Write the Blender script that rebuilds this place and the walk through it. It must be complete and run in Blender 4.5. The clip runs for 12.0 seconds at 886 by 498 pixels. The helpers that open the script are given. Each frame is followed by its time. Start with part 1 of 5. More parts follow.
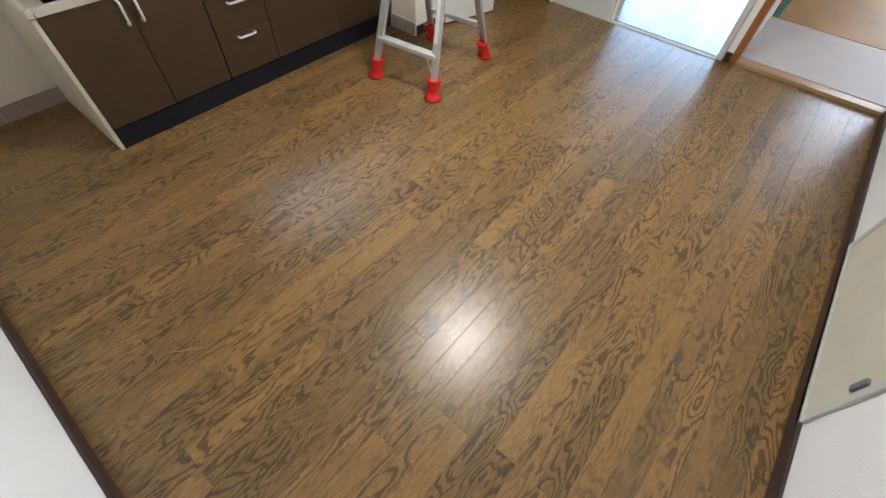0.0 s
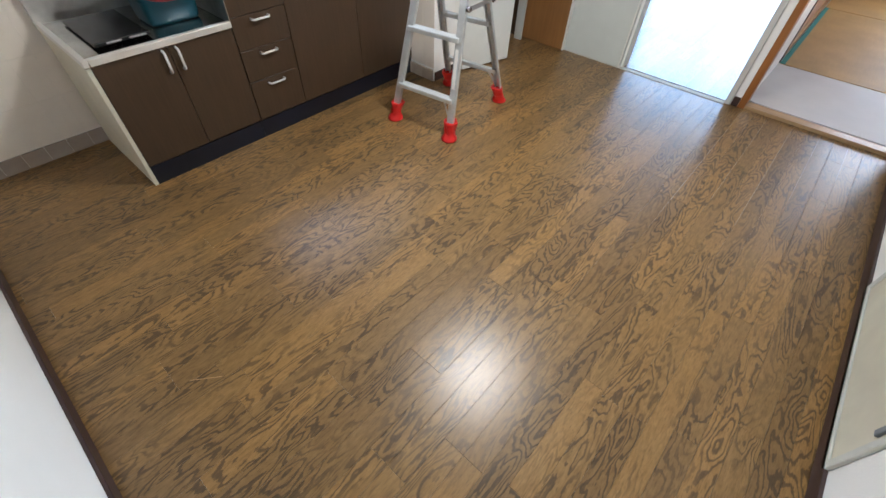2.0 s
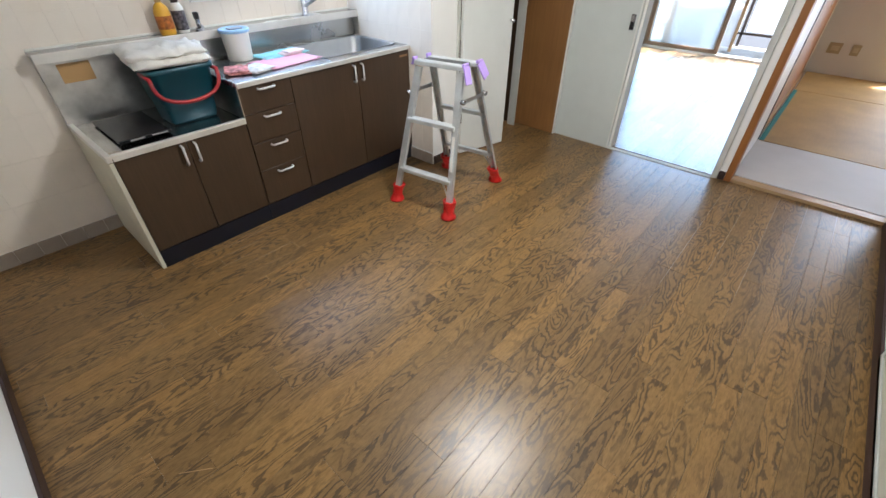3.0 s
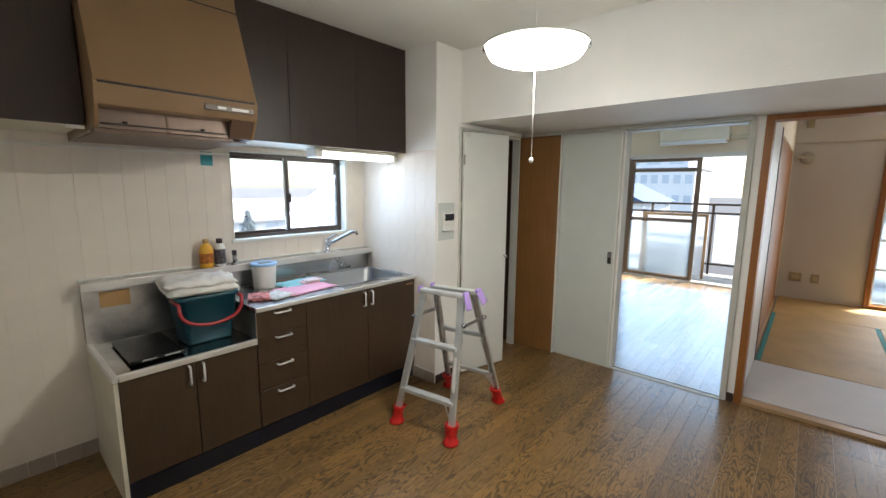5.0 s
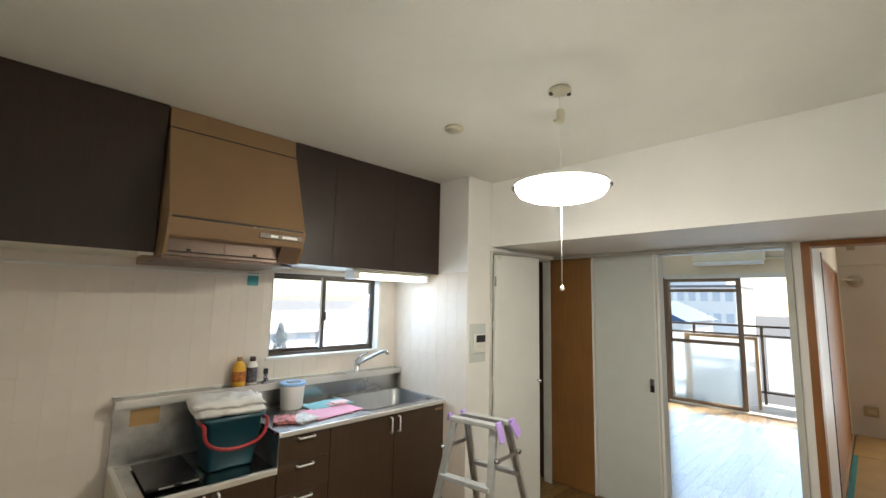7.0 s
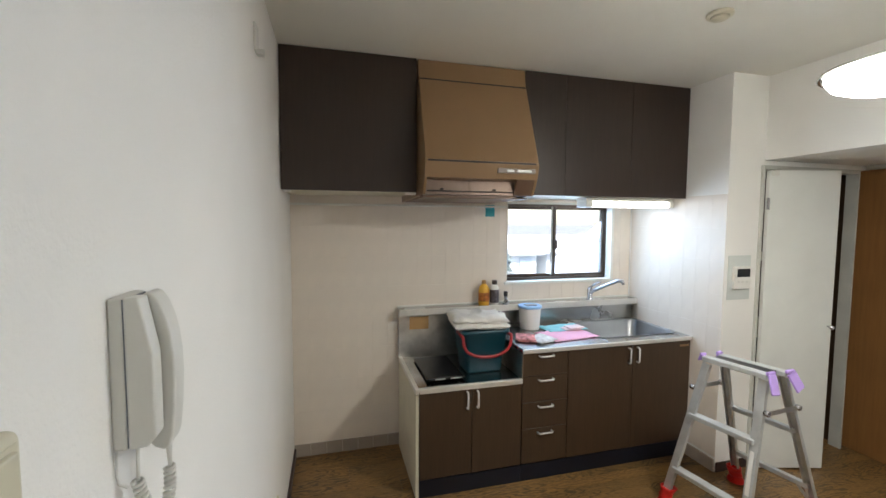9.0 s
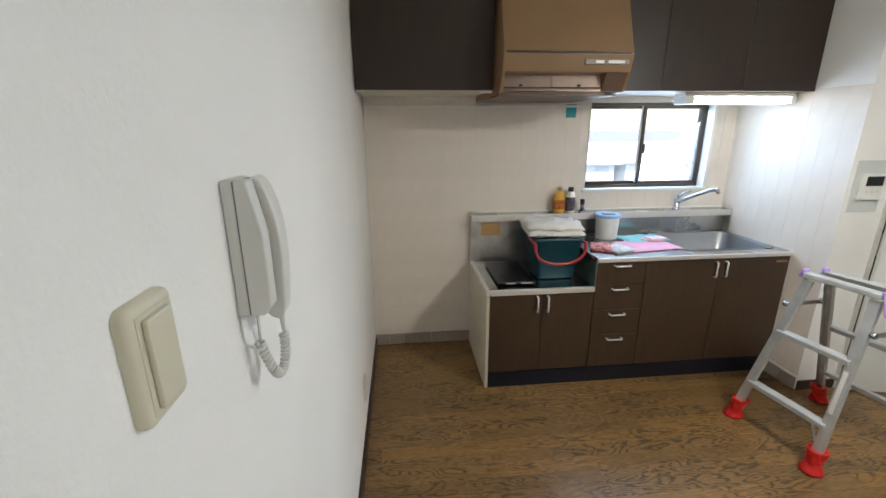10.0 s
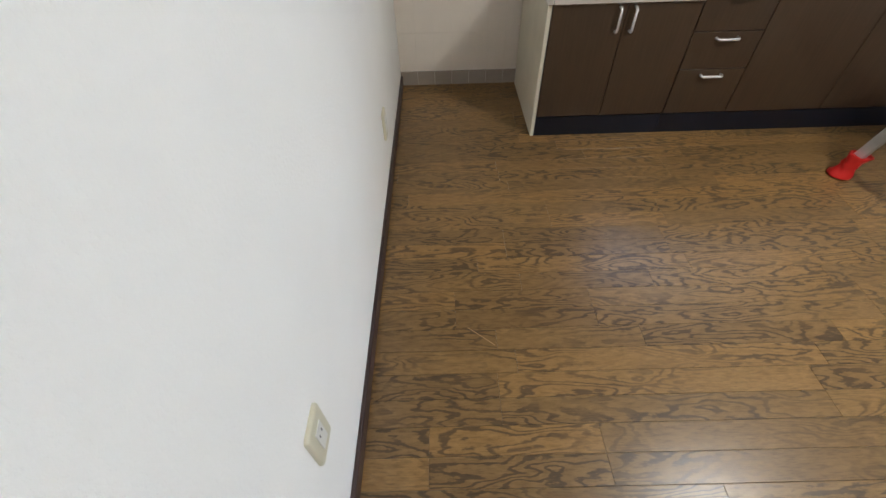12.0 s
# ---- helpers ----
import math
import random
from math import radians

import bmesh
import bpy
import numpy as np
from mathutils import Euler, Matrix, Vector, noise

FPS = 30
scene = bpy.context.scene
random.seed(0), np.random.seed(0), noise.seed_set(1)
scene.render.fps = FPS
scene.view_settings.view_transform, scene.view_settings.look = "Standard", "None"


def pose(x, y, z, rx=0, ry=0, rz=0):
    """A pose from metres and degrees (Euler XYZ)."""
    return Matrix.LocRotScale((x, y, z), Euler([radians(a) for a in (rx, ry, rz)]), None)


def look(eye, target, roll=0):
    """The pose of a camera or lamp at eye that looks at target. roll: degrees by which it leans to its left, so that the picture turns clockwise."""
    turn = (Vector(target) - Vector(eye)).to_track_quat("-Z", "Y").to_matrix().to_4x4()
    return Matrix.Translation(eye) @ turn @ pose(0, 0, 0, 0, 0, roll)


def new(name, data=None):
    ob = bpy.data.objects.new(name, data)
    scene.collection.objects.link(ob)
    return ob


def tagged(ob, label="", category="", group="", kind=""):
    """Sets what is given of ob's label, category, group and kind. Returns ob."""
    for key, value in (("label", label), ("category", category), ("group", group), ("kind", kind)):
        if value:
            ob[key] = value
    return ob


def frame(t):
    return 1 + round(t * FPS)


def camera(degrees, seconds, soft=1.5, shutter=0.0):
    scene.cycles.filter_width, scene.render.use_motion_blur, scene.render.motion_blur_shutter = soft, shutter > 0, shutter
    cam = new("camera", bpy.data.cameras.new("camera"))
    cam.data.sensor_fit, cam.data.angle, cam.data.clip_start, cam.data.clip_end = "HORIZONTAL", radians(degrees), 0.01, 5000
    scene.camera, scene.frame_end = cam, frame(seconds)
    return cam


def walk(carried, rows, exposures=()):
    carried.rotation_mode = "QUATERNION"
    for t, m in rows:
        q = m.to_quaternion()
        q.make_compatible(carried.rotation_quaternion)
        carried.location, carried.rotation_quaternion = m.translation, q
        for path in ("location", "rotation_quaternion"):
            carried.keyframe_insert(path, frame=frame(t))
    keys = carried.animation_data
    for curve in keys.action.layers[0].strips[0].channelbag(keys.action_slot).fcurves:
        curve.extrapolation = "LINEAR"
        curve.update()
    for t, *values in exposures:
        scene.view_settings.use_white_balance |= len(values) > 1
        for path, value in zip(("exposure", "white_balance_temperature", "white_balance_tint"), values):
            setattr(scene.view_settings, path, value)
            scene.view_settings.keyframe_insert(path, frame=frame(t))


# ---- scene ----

cam = camera(93.5, 12.0)
PATH = [
    (0, (0.41, -2.682, 1.334), (1.388, -1.945, -0.247), 3.9),
    (0.5, (0.388, -2.682, 1.345), (1.336, -1.896, -0.231), 3.3),
    (1, (0.385, -2.69, 1.349), (1.33, -1.875, -0.214), 2.6),
    (1.5, (0.381, -2.687, 1.356), (1.357, -1.854, -0.178), 2.6),
    (2, (0.381, -2.692, 1.364), (1.416, -1.821, -0.11), 2.4),
    (2.5, (0.38, -2.698, 1.379), (1.491, -1.76, 0.006), 1.8),
    (2.7, (0.388, -2.707, 1.381), (1.529, -1.725, 0.064), 1.0),
    (4.3, (0.352, -2.711, 1.456), (1.787, -1.472, 0.821), 0.9),
    (4.5, (0.343, -2.709, 1.456), (1.799, -1.449, 0.917), 0.7),
    (5, (0.347, -2.73, 1.444), (1.829, -1.421, 1.146), 0.5),
    (5.5, (0.338, -2.73, 1.45), (1.836, -1.408, 1.361), 0.5),
    (6, (0.332, -2.741, 1.46), (1.826, -1.414, 1.55), 0.6),
    (6.5, (0.328, -2.748, 1.477), (1.796, -1.409, 1.705), 0.8),
    (8.3, (0.268, -2.716, 1.508), (1.159, -0.927, 1.577), 0.6),
    (8.5, (0.26, -2.71, 1.509), (1.053, -0.874, 1.546), 0.6),
    (9, (0.238, -2.702, 1.523), (0.76, -0.776, 1.389), 0.3),
    (9.5, (0.225, -2.689, 1.503), (0.548, -0.742, 1.178), -0.1),
    (10, (0.212, -2.684, 1.494), (0.405, -0.773, 0.937), -0.3),
    (10.5, (0.203, -2.626, 1.455), (0.326, -0.8, 0.648), -0.6),
    (11, (0.230, -2.576, 1.402), (0.299, -0.878, 0.343), -0.5),
    (11.5, (0.24, -2.482, 1.298), (0.253, -0.952, 0.006), -1.5),
    (12, (0.236, -2.392, 1.145), (0.223, -1.023, -0.313), -2.0),
]
STOPS = [(0, 2.35, 6150, 10), (1, 2.40, 5850, 10), (2.5, 2.38, 5900, 10), (4.5, 1.74, 6300, 9), (5.5, 1.7, 6600, 8), (6.5, 1.72, 6900, 7),
         (8.5, 1.84, 6550, 9), (9.5, 1.85, 6250, 9), (10.5, 1.85, 6150, 9), (11, 1.78, 5980, 9), (11.5, 2.0, 5980, 10), (12, 2.12, 6080, 10)]
walk(cam, [(t, look(eye, target, roll)) for t, eye, target, roll in PATH], STOPS)

# ---- world, sun and exposure ----
SUN_EL, SUN_AZ = radians(43), radians(125)      # height, and bearing from north (+y) towards east (+x)
world = bpy.data.worlds.new("sky")
scene.world = world
world.use_nodes = True
wn = world.node_tree.nodes
sky = wn.new("ShaderNodeTexSky")
sky.sky_type, sky.sun_disc = "NISHITA", False
sky.sun_elevation, sky.sun_rotation = SUN_EL, SUN_AZ
world.node_tree.links.new(sky.outputs[0], wn["Background"].inputs[0])
wn["Background"].inputs[1].default_value = 0.15
sun = new("sun", bpy.data.lights.new("sun", "SUN"))
sun.data.energy, sun.data.angle, sun.data.color = 4.5, radians(0.5), (1.0, 0.95, 0.87)
sun_dir = Vector((math.sin(SUN_AZ) * math.cos(SUN_EL), math.cos(SUN_AZ) * math.cos(SUN_EL), math.sin(SUN_EL)))
sun.matrix_world = look(sun_dir * 30, (0, 0, 0))
PENDANT_GLOW, TUBE_GLOW = 20.3, 1.4


def opening_light(name, x, y, z, wide, high, target, energy, color=(0.82, 0.9, 1.0)):
    """Sky light that enters by an opening."""
    lamp = new(name, bpy.data.lights.new(name, "AREA"))
    lamp.data.shape, lamp.data.size, lamp.data.size_y = "RECTANGLE", wide, high
    lamp.data.energy, lamp.data.color = energy, color
    lamp.matrix_world = look((x, y, z), target)
    return lamp


opening_light("sky_light_balcony", 7.52, -1.35, 1.0, 1.8, 1.8, (4, -1.6, 0.9), 14, (0.46, 0.69, 1.0))
opening_light("sky_light_tatami", 7.36, -4.05, 1.0, 1.4, 1.7, (5, -4.0, 1.0), 9.5, (0.92, 0.94, 1.0))
opening_light("sky_light_kitchen", 1.88, 0.075, 1.36, 0.85, 0.5, (2.2, -1.2, 0.9), 1.9, (0.52, 0.72, 1.0))

# ---- materials ----


def tree(name, color, rough=0.5, metal=0.0, spec=0.5):
    m = bpy.data.materials.new(name)
    m.use_nodes = True
    b = m.node_tree.nodes["Principled BSDF"]
    b.inputs["Base Color"].default_value = (*color, 1)
    b.inputs["Roughness"].default_value = rough
    b.inputs["Metallic"].default_value = metal
    b.inputs["Specular IOR Level"].default_value = spec
    return m, m.node_tree.nodes, m.node_tree.links, b


def mapped(n, l, scale=(1, 1, 1), space="Object"):
    tc, mp = n.new("ShaderNodeTexCoord"), n.new("ShaderNodeMapping")
    mp.inputs["Scale"].default_value = scale
    l.new(tc.outputs[space], mp.inputs["Vector"])
    return mp


def noise_node(n, l, vec, scale, detail=4.0, rough=0.55, distort=0.0):
    t = n.new("ShaderNodeTexNoise")
    t.inputs["Scale"].default_value, t.inputs["Detail"].default_value = scale, detail
    t.inputs["Roughness"].default_value, t.inputs["Distortion"].default_value = rough, distort
    l.new(vec.outputs[0], t.inputs["Vector"])
    return t


def ramp(n, l, source, stops):
    r = n.new("ShaderNodeValToRGB")
    el = r.color_ramp.elements
    while len(el) < len(stops):
        el.new(0.5)
    for e, (p, c) in zip(el, stops):
        e.position, e.color = p, (*c, 1)
    l.new(source, r.inputs[0])
    return r


def bump(n, l, b, height, strength, distance):
    k = n.new("ShaderNodeBump")
    k.inputs["Strength"].default_value, k.inputs["Distance"].default_value = strength, distance
    l.new(height, k.inputs["Height"])
    l.new(k.outputs[0], b.inputs["Normal"])
    return k


def plain(name, color, rough=0.5, metal=0.0, vary=0.08, scale=6.0, relief=0.0, relief_scale=150.0, spec=0.5, coat=0.0):
    """A surface of one colour with slight blotches, uneven gloss and fine relief."""
    m, n, l, b = tree(name, color, rough, metal, spec)
    v = mapped(n, l)
    t = noise_node(n, l, v, scale)
    lo, hi = [c * (1 - vary) for c in color], [min(1, c * (1 + vary)) for c in color]
    l.new(ramp(n, l, t.outputs[0], [(0.3, lo), (0.7, hi)]).outputs[0], b.inputs["Base Color"])
    g = n.new("ShaderNodeMapRange")
    g.inputs["To Min"].default_value, g.inputs["To Max"].default_value = rough * 0.85, min(1, rough * 1.15)
    l.new(t.outputs[0], g.inputs[0])
    l.new(g.outputs[0], b.inputs["Roughness"])
    if relief:
        bump(n, l, b, noise_node(n, l, v, relief_scale, 3).outputs[0], 0.6, relief)
    if coat:
        b.inputs["Coat Weight"].default_value = coat
    return m


def oak(name, dark, mid, light, rough, gloss_vary=0.06, relief=0.0005):
    """Stained oak strips: open pores, flame figure, a tone of its own for every piece. Grain runs along x."""
    m, n, l, b = tree(name, mid, rough)
    info, tc = n.new("ShaderNodeObjectInfo"), n.new("ShaderNodeTexCoord")
    shift, comb = n.new("ShaderNodeVectorMath"), n.new("ShaderNodeCombineXYZ")
    shift.operation = "MULTIPLY_ADD"
    for i in range(3):
        l.new(info.outputs["Random"], comb.inputs[i])
    shift.inputs[1].default_value = (37, 53, 11)
    l.new(comb.outputs[0], shift.inputs[0])
    l.new(tc.outputs["Object"], shift.inputs[2])

    def stretched(x, y, scale, detail, rough_, distort):
        mp = n.new("ShaderNodeMapping")
        mp.inputs["Scale"].default_value = (x, y, 1)
        l.new(shift.outputs[0], mp.inputs["Vector"])
        return noise_node(n, l, mp, scale, detail, rough_, distort)

    def calc(op, a, c, k=None):
        q = n.new("ShaderNodeMath")
        q.operation = op
        for slot, v in enumerate((a, c, k)):
            if v is None:
                continue
            if isinstance(v, (int, float)):
                q.inputs[slot].default_value = v
            else:
                l.new(v, q.inputs[slot])
        return q.outputs[0]

    height = stretched(1.55, 6.5, 1.7, 2, 0.45, 0.35).outputs[0]        # the broad figure
    jag = stretched(13.0, 38.0, 2.0, 3, 0.6, 0.0).outputs[0]           # its ragged edges
    pores = stretched(14.0, 130.0, 2.0, 3, 0.7, 0.0).outputs[0]
    amount = stretched(1.3, 4.0, 1.4, 2, 0.5, 0.0).outputs[0]         # where the figure is strong
    phase = calc("MULTIPLY_ADD", height, 92.0, calc("MULTIPLY", jag, 7.0))
    band = calc("MULTIPLY_ADD", calc("SINE", phase, None), 0.5, 0.5)
    line = ramp(n, l, band, [(0.0, (1, 1, 1)), (0.2, (0.78, 0.78, 0.78)), (0.42, (0, 0, 0))]).outputs[0]
    where = ramp(n, l, amount, [(0.36, (0.12, 0.12, 0.12)), (0.53, (1, 1, 1))]).outputs[0]
    mask = calc("MULTIPLY", calc("MULTIPLY", line, where), 0.82)
    ground = ramp(n, l, jag, [(0.3, mid), (0.7, light)])
    mix = n.new("ShaderNodeMix")
    mix.data_type = "RGBA"
    l.new(mask, mix.inputs[0])
    l.new(ground.outputs[0], mix.inputs[6])
    mix.inputs[7].default_value = (*dark, 1)
    pore_col = ramp(n, l, pores, [(0.34, (0.68, 0.66, 0.64)), (0.5, (1, 1, 1))])
    tone = ramp(n, l, info.outputs["Random"], [(0.0, (0.76, 0.76, 0.79)), (0.5, (0.97, 0.97, 0.97)), (1.0, (1.16, 1.12, 1.03))])
    last = mix.outputs[2]
    for col in (pore_col, tone):
        mul = n.new("ShaderNodeMix")
        mul.data_type, mul.blend_type = "RGBA", "MULTIPLY"
        mul.inputs[0].default_value = 1.0
        l.new(last, mul.inputs[6])
        l.new(col.outputs[0], mul.inputs[7])
        last = mul.outputs[2]
    l.new(last, b.inputs["Base Color"])
    g = n.new("ShaderNodeMapRange")
    g.inputs["To Min"].default_value, g.inputs["To Max"].default_value = rough + gloss_vary, rough - gloss_vary
    l.new(pores, g.inputs[0])
    l.new(g.outputs[0], b.inputs["Roughness"])
    bump(n, l, b, calc("MULTIPLY_ADD", height, 3.0, pores), 0.4, relief)
    return m


def laminate(name, color, rough=0.35, along=(60, 60, 3), contrast=0.12):
    """Dark printed wood laminate with a fine upright grain."""
    m, n, l, b = tree(name, color, rough)
    v = mapped(n, l, along)
    t = noise_node(n, l, v, 1.5, 5, 0.65)
    u = mapped(n, l, (1.5, 1.5, 1.2))
    s = noise_node(n, l, u, 2.0, 2)
    lo, hi = [c * (1 - contrast) for c in color], [c * (1 + contrast) for c in color]
    grain = ramp(n, l, t.outputs[0], [(0.35, lo), (0.65, hi)])
    blot = ramp(n, l, s.outputs[0], [(0.3, (0.86, 0.86, 0.86)), (0.7, (1.08, 1.06, 1.05))])
    mix = n.new("ShaderNodeMix")
    mix.data_type, mix.blend_type = "RGBA", "MULTIPLY"
    mix.inputs[0].default_value = 1.0
    l.new(grain.outputs[0], mix.inputs[6])
    l.new(blot.outputs[0], mix.inputs[7])
    l.new(mix.outputs[2], b.inputs["Base Color"])
    bump(n, l, b, t.outputs[0], 0.3, 0.0003)
    return m


def vinyl_paper(name, color, depth=0.0012):
    """Textured wallpaper: small irregular upright ridges and soft blotches."""
    m, n, l, b = tree(name, color, 0.75)
    v = mapped(n, l)
    t = noise_node(n, l, v, 1.6, 3)
    lo = [c * 0.95 for c in color]
    l.new(ramp(n, l, t.outputs[0], [(0.35, lo), (0.65, color)]).outputs[0], b.inputs["Base Color"])
    w = mapped(n, l, (1, 1, 0.85))
    f = noise_node(n, l, w, 150, 3, 0.6, 0.15)
    r = ramp(n, l, f.outputs[0], [(0.4, (0, 0, 0)), (0.62, (1, 1, 1))])
    bump(n, l, b, r.outputs[0], 0.5, depth)
    return m


def glass(name, tint=(1, 1, 1), rough=0.0):
    m, n, l, b = tree(name, tint, rough)
    b.inputs["Transmission Weight"].default_value = 1.0
    b.inputs["IOR"].default_value = 1.1 if rough else 1.05
    return m


def glow(name, color, strength):
    m, n, l, b = tree(name, (0.9, 0.9, 0.88), 0.4)
    b.inputs["Emission Color"].default_value = (*color, 1)
    b.inputs["Emission Strength"].default_value = strength
    return m


FLOOR = oak("stained_oak", (0.055, 0.034, 0.018), (0.212, 0.121, 0.042), (0.292, 0.173, 0.065), 0.30)
FLOOR_GAP = plain("floor_joint", (0.05, 0.03, 0.015), 0.8)
LIVING_FLOOR = oak("pale_oak_floor", (0.19, 0.125, 0.07), (0.25, 0.165, 0.09), (0.29, 0.19, 0.11), 0.19, 0.03, 0.00012)
PAPER = vinyl_paper("wallpaper", (0.90, 0.885, 0.845), 0.0008)
PAPER_CREAM = vinyl_paper("cream_wallpaper", (0.88, 0.79, 0.63))
PAPER_TATAMI = vinyl_paper("greige_wallpaper", (0.60, 0.56, 0.51))
CEIL = vinyl_paper("ceiling_paper", (0.82, 0.81, 0.74), 0.0006)
TILE = plain("cream_tile", (0.80, 0.725, 0.64), 0.2, vary=0.03, relief=0.0002, relief_scale=25)
GROUT = plain("grout", (0.78, 0.71, 0.63), 0.5)
SKIRT_TILE = plain("taupe_skirting_tile", (0.38, 0.32, 0.265), 0.35, vary=0.12)
BROWN_LAM = laminate("brown_laminate", (0.056, 0.0335, 0.0185))
DARK_LAM = laminate("dark_laminate", (0.032, 0.0185, 0.0125), 0.42)
KICK = plain("navy_black_vinyl", (0.004, 0.006, 0.014), 0.4, vary=0.3)
SIDE_CREAM = plain("cream_board", (0.62, 0.58, 0.46), 0.5)
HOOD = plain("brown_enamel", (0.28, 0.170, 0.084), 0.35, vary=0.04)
# the hood's enamel again, darkened for the shade on its underside
HOOD_SHADED = plain("shaded_enamel", (0.14, 0.085, 0.055), 0.4)
HOOD_DARK = plain("dark_seam", (0.035, 0.025, 0.02), 0.5)
HOOD_IN = plain("hood_inside", (0.32, 0.235, 0.19), 0.38, 0.35, vary=0.25)
SWITCH_GREY = plain("hood_switch_grey", (0.18, 0.2, 0.22), 0.4)
STEEL = plain("brushed_steel", (0.50, 0.50, 0.49), 0.27, 1.0, vary=0.08, scale=3)
STOVE_STEEL = plain("dark_stove_steel", (0.46, 0.45, 0.43), 0.17, 1.0, vary=0.25, scale=8)
STEEL_DULL = plain("smeared_steel", (0.62, 0.60, 0.57), 0.30, 1.0, vary=0.3, scale=7)
CHROME = plain("chrome", (0.52, 0.52, 0.54), 0.27, 1.0, vary=0.03)
# lighter steel that paints the lamp's highlight on rims and edges
STEEL_HIGHLIGHT = plain("steel_highlight", (0.74, 0.72, 0.68), 0.42, 0.6)
ALU = plain("aluminium", (0.60, 0.62, 0.62), 0.4, 0.5, vary=0.12, scale=14)
SATIN_WHITE = plain("satin_white_metal", (0.8, 0.8, 0.8), 0.3, 0.3)
DOOR_WHITE = plain("white_door_skin", (0.76, 0.77, 0.73), 0.45, vary=0.03)
DOOR_GREEN = plain("pale_grey_door_skin", (0.62, 0.65, 0.62), 0.45, vary=0.03)
DOOR_ORANGE = laminate("orange_wood_skin", (0.27, 0.13, 0.043), 0.4, (40, 40, 2), 0.08)
FRAME_GREY = plain("grey_beige_paint", (0.56, 0.56, 0.51), 0.6)
FRAME_ORANGE = laminate("orange_wood_trim", (0.29, 0.108, 0.023), 0.45, (30, 30, 2), 0.1)
DARK_EDGE = plain("dark_brown_edge", (0.045, 0.025, 0.022), 0.4)
BLACK = plain("black_plastic", (0.012, 0.012, 0.014), 0.3)
# bronze lightened in its colour for sun on the balcony door
BRONZE_SUNNY = plain("sunlit_bronze_sash", (0.26, 0.19, 0.14), 0.4, 0.3)
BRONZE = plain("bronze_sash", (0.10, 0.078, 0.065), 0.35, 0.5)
TEAL_PLASTIC = plain("dark_teal_plastic", (0.006, 0.060, 0.088), 0.38)
RED = plain("red_rubber", (0.62, 0.018, 0.015), 0.38, vary=0.15)
RED_HANDLE = plain("red_plastic", (0.33, 0.022, 0.028), 0.35)
PURPLE = plain("lilac_plastic", (0.46, 0.31, 0.72), 0.4)
TOWEL = plain("white_terry", (0.78, 0.76, 0.72), 0.95, relief=0.003, relief_scale=300)
PINK = plain("pink_cloth", (0.85, 0.46, 0.63), 0.9, relief=0.002, relief_scale=260)
AQUA = plain("aqua_cloth", (0.28, 0.60, 0.66), 0.9, relief=0.002, relief_scale=260)
WHITE_PLASTIC = plain("white_plastic", (0.78, 0.77, 0.72), 0.35, vary=0.04)
AC_CREAM = plain("cream_enamel", (0.80, 0.73, 0.58), 0.4, vary=0.03)
CREAM_PLASTIC = plain("cream_plastic", (0.66, 0.62, 0.47), 0.32, vary=0.04)
GREY_PLASTIC = plain("light_grey_plastic", (0.70, 0.69, 0.64), 0.33, vary=0.04)
BLUE_LID = plain("pale_blue_plastic", (0.3, 0.5, 0.75), 0.35)
YELLOW = plain("yellow_plastic", (0.74, 0.40, 0.035), 0.35)
BROWN_LABEL = plain("brown_label", (0.42, 0.13, 0.02), 0.4, vary=0.5, scale=50)
STICKER = plain("teal_sticker", (0.02, 0.32, 0.36), 0.4)
OUTLET_TAN = plain("tan_plastic", (0.36, 0.29, 0.17), 0.4)
TAN_MATTE = plain("tan_matte", (0.5, 0.3, 0.12), 0.6)
TATAMI = laminate("tatami_rush", (0.41, 0.26, 0.09), 0.6, (6, 220, 8), 0.07)
TATAMI_PALE = plain("pale_lilac_board", (0.55, 0.52, 0.52), 0.6, vary=0.04)
TEAL_BAND = plain("teal_cloth_band", (0.03, 0.22, 0.21), 0.8)
JOINT_SHINE = plain("joint_shine", (0.36, 0.30, 0.24), 0.35, vary=0.3, scale=9)
SILL_WOOD = laminate("sill_wood", (0.42, 0.27, 0.14), 0.4, (20, 2, 20))
GLASS = glass("clear_glass")
# clear glass with a translucent veil mixed in, for bright window glare
VEILED, n_, l_, b_ = tree("veiled_glass", (1, 1, 1), 0.0)
b_.inputs["Transmission Weight"].default_value, b_.inputs["IOR"].default_value = 1.0, 1.05
veil_mix, veil = n_.new("ShaderNodeMixShader"), n_.new("ShaderNodeBsdfTranslucent")
veil_mix.inputs[0].default_value = 0.14
l_.new(b_.outputs[0], veil_mix.inputs[1])
l_.new(veil.outputs[0], veil_mix.inputs[2])
l_.new(veil_mix.outputs[0], n_["Material Output"].inputs[0])
FROST = glass("frosted_glass", (0.75, 0.86, 0.93), 0.45)
PANEL_WHITE = plain("white_balcony_panel", (0.75, 0.77, 0.8), 0.5)
MILKY, n_, l_, b_ = tree("milky_panel", (0.8, 0.83, 0.86), 0.5)
mix_, thru_ = n_.new("ShaderNodeMixShader"), n_.new("ShaderNodeBsdfTranslucent")
thru_.inputs[0].default_value = (0.85, 0.88, 0.92, 1)
mix_.inputs[0].default_value = 0.6
l_.new(b_.outputs[0], mix_.inputs[1])
l_.new(thru_.outputs[0], mix_.inputs[2])
l_.new(mix_.outputs[0], n_["Material Output"].inputs[0])
CONCRETE = plain("concrete", (0.42, 0.42, 0.4), 0.85, vary=0.15, relief=0.002)
SHADE_GLOW = glow("lamp_diffuser", (1.0, 0.96, 0.88), PENDANT_GLOW)
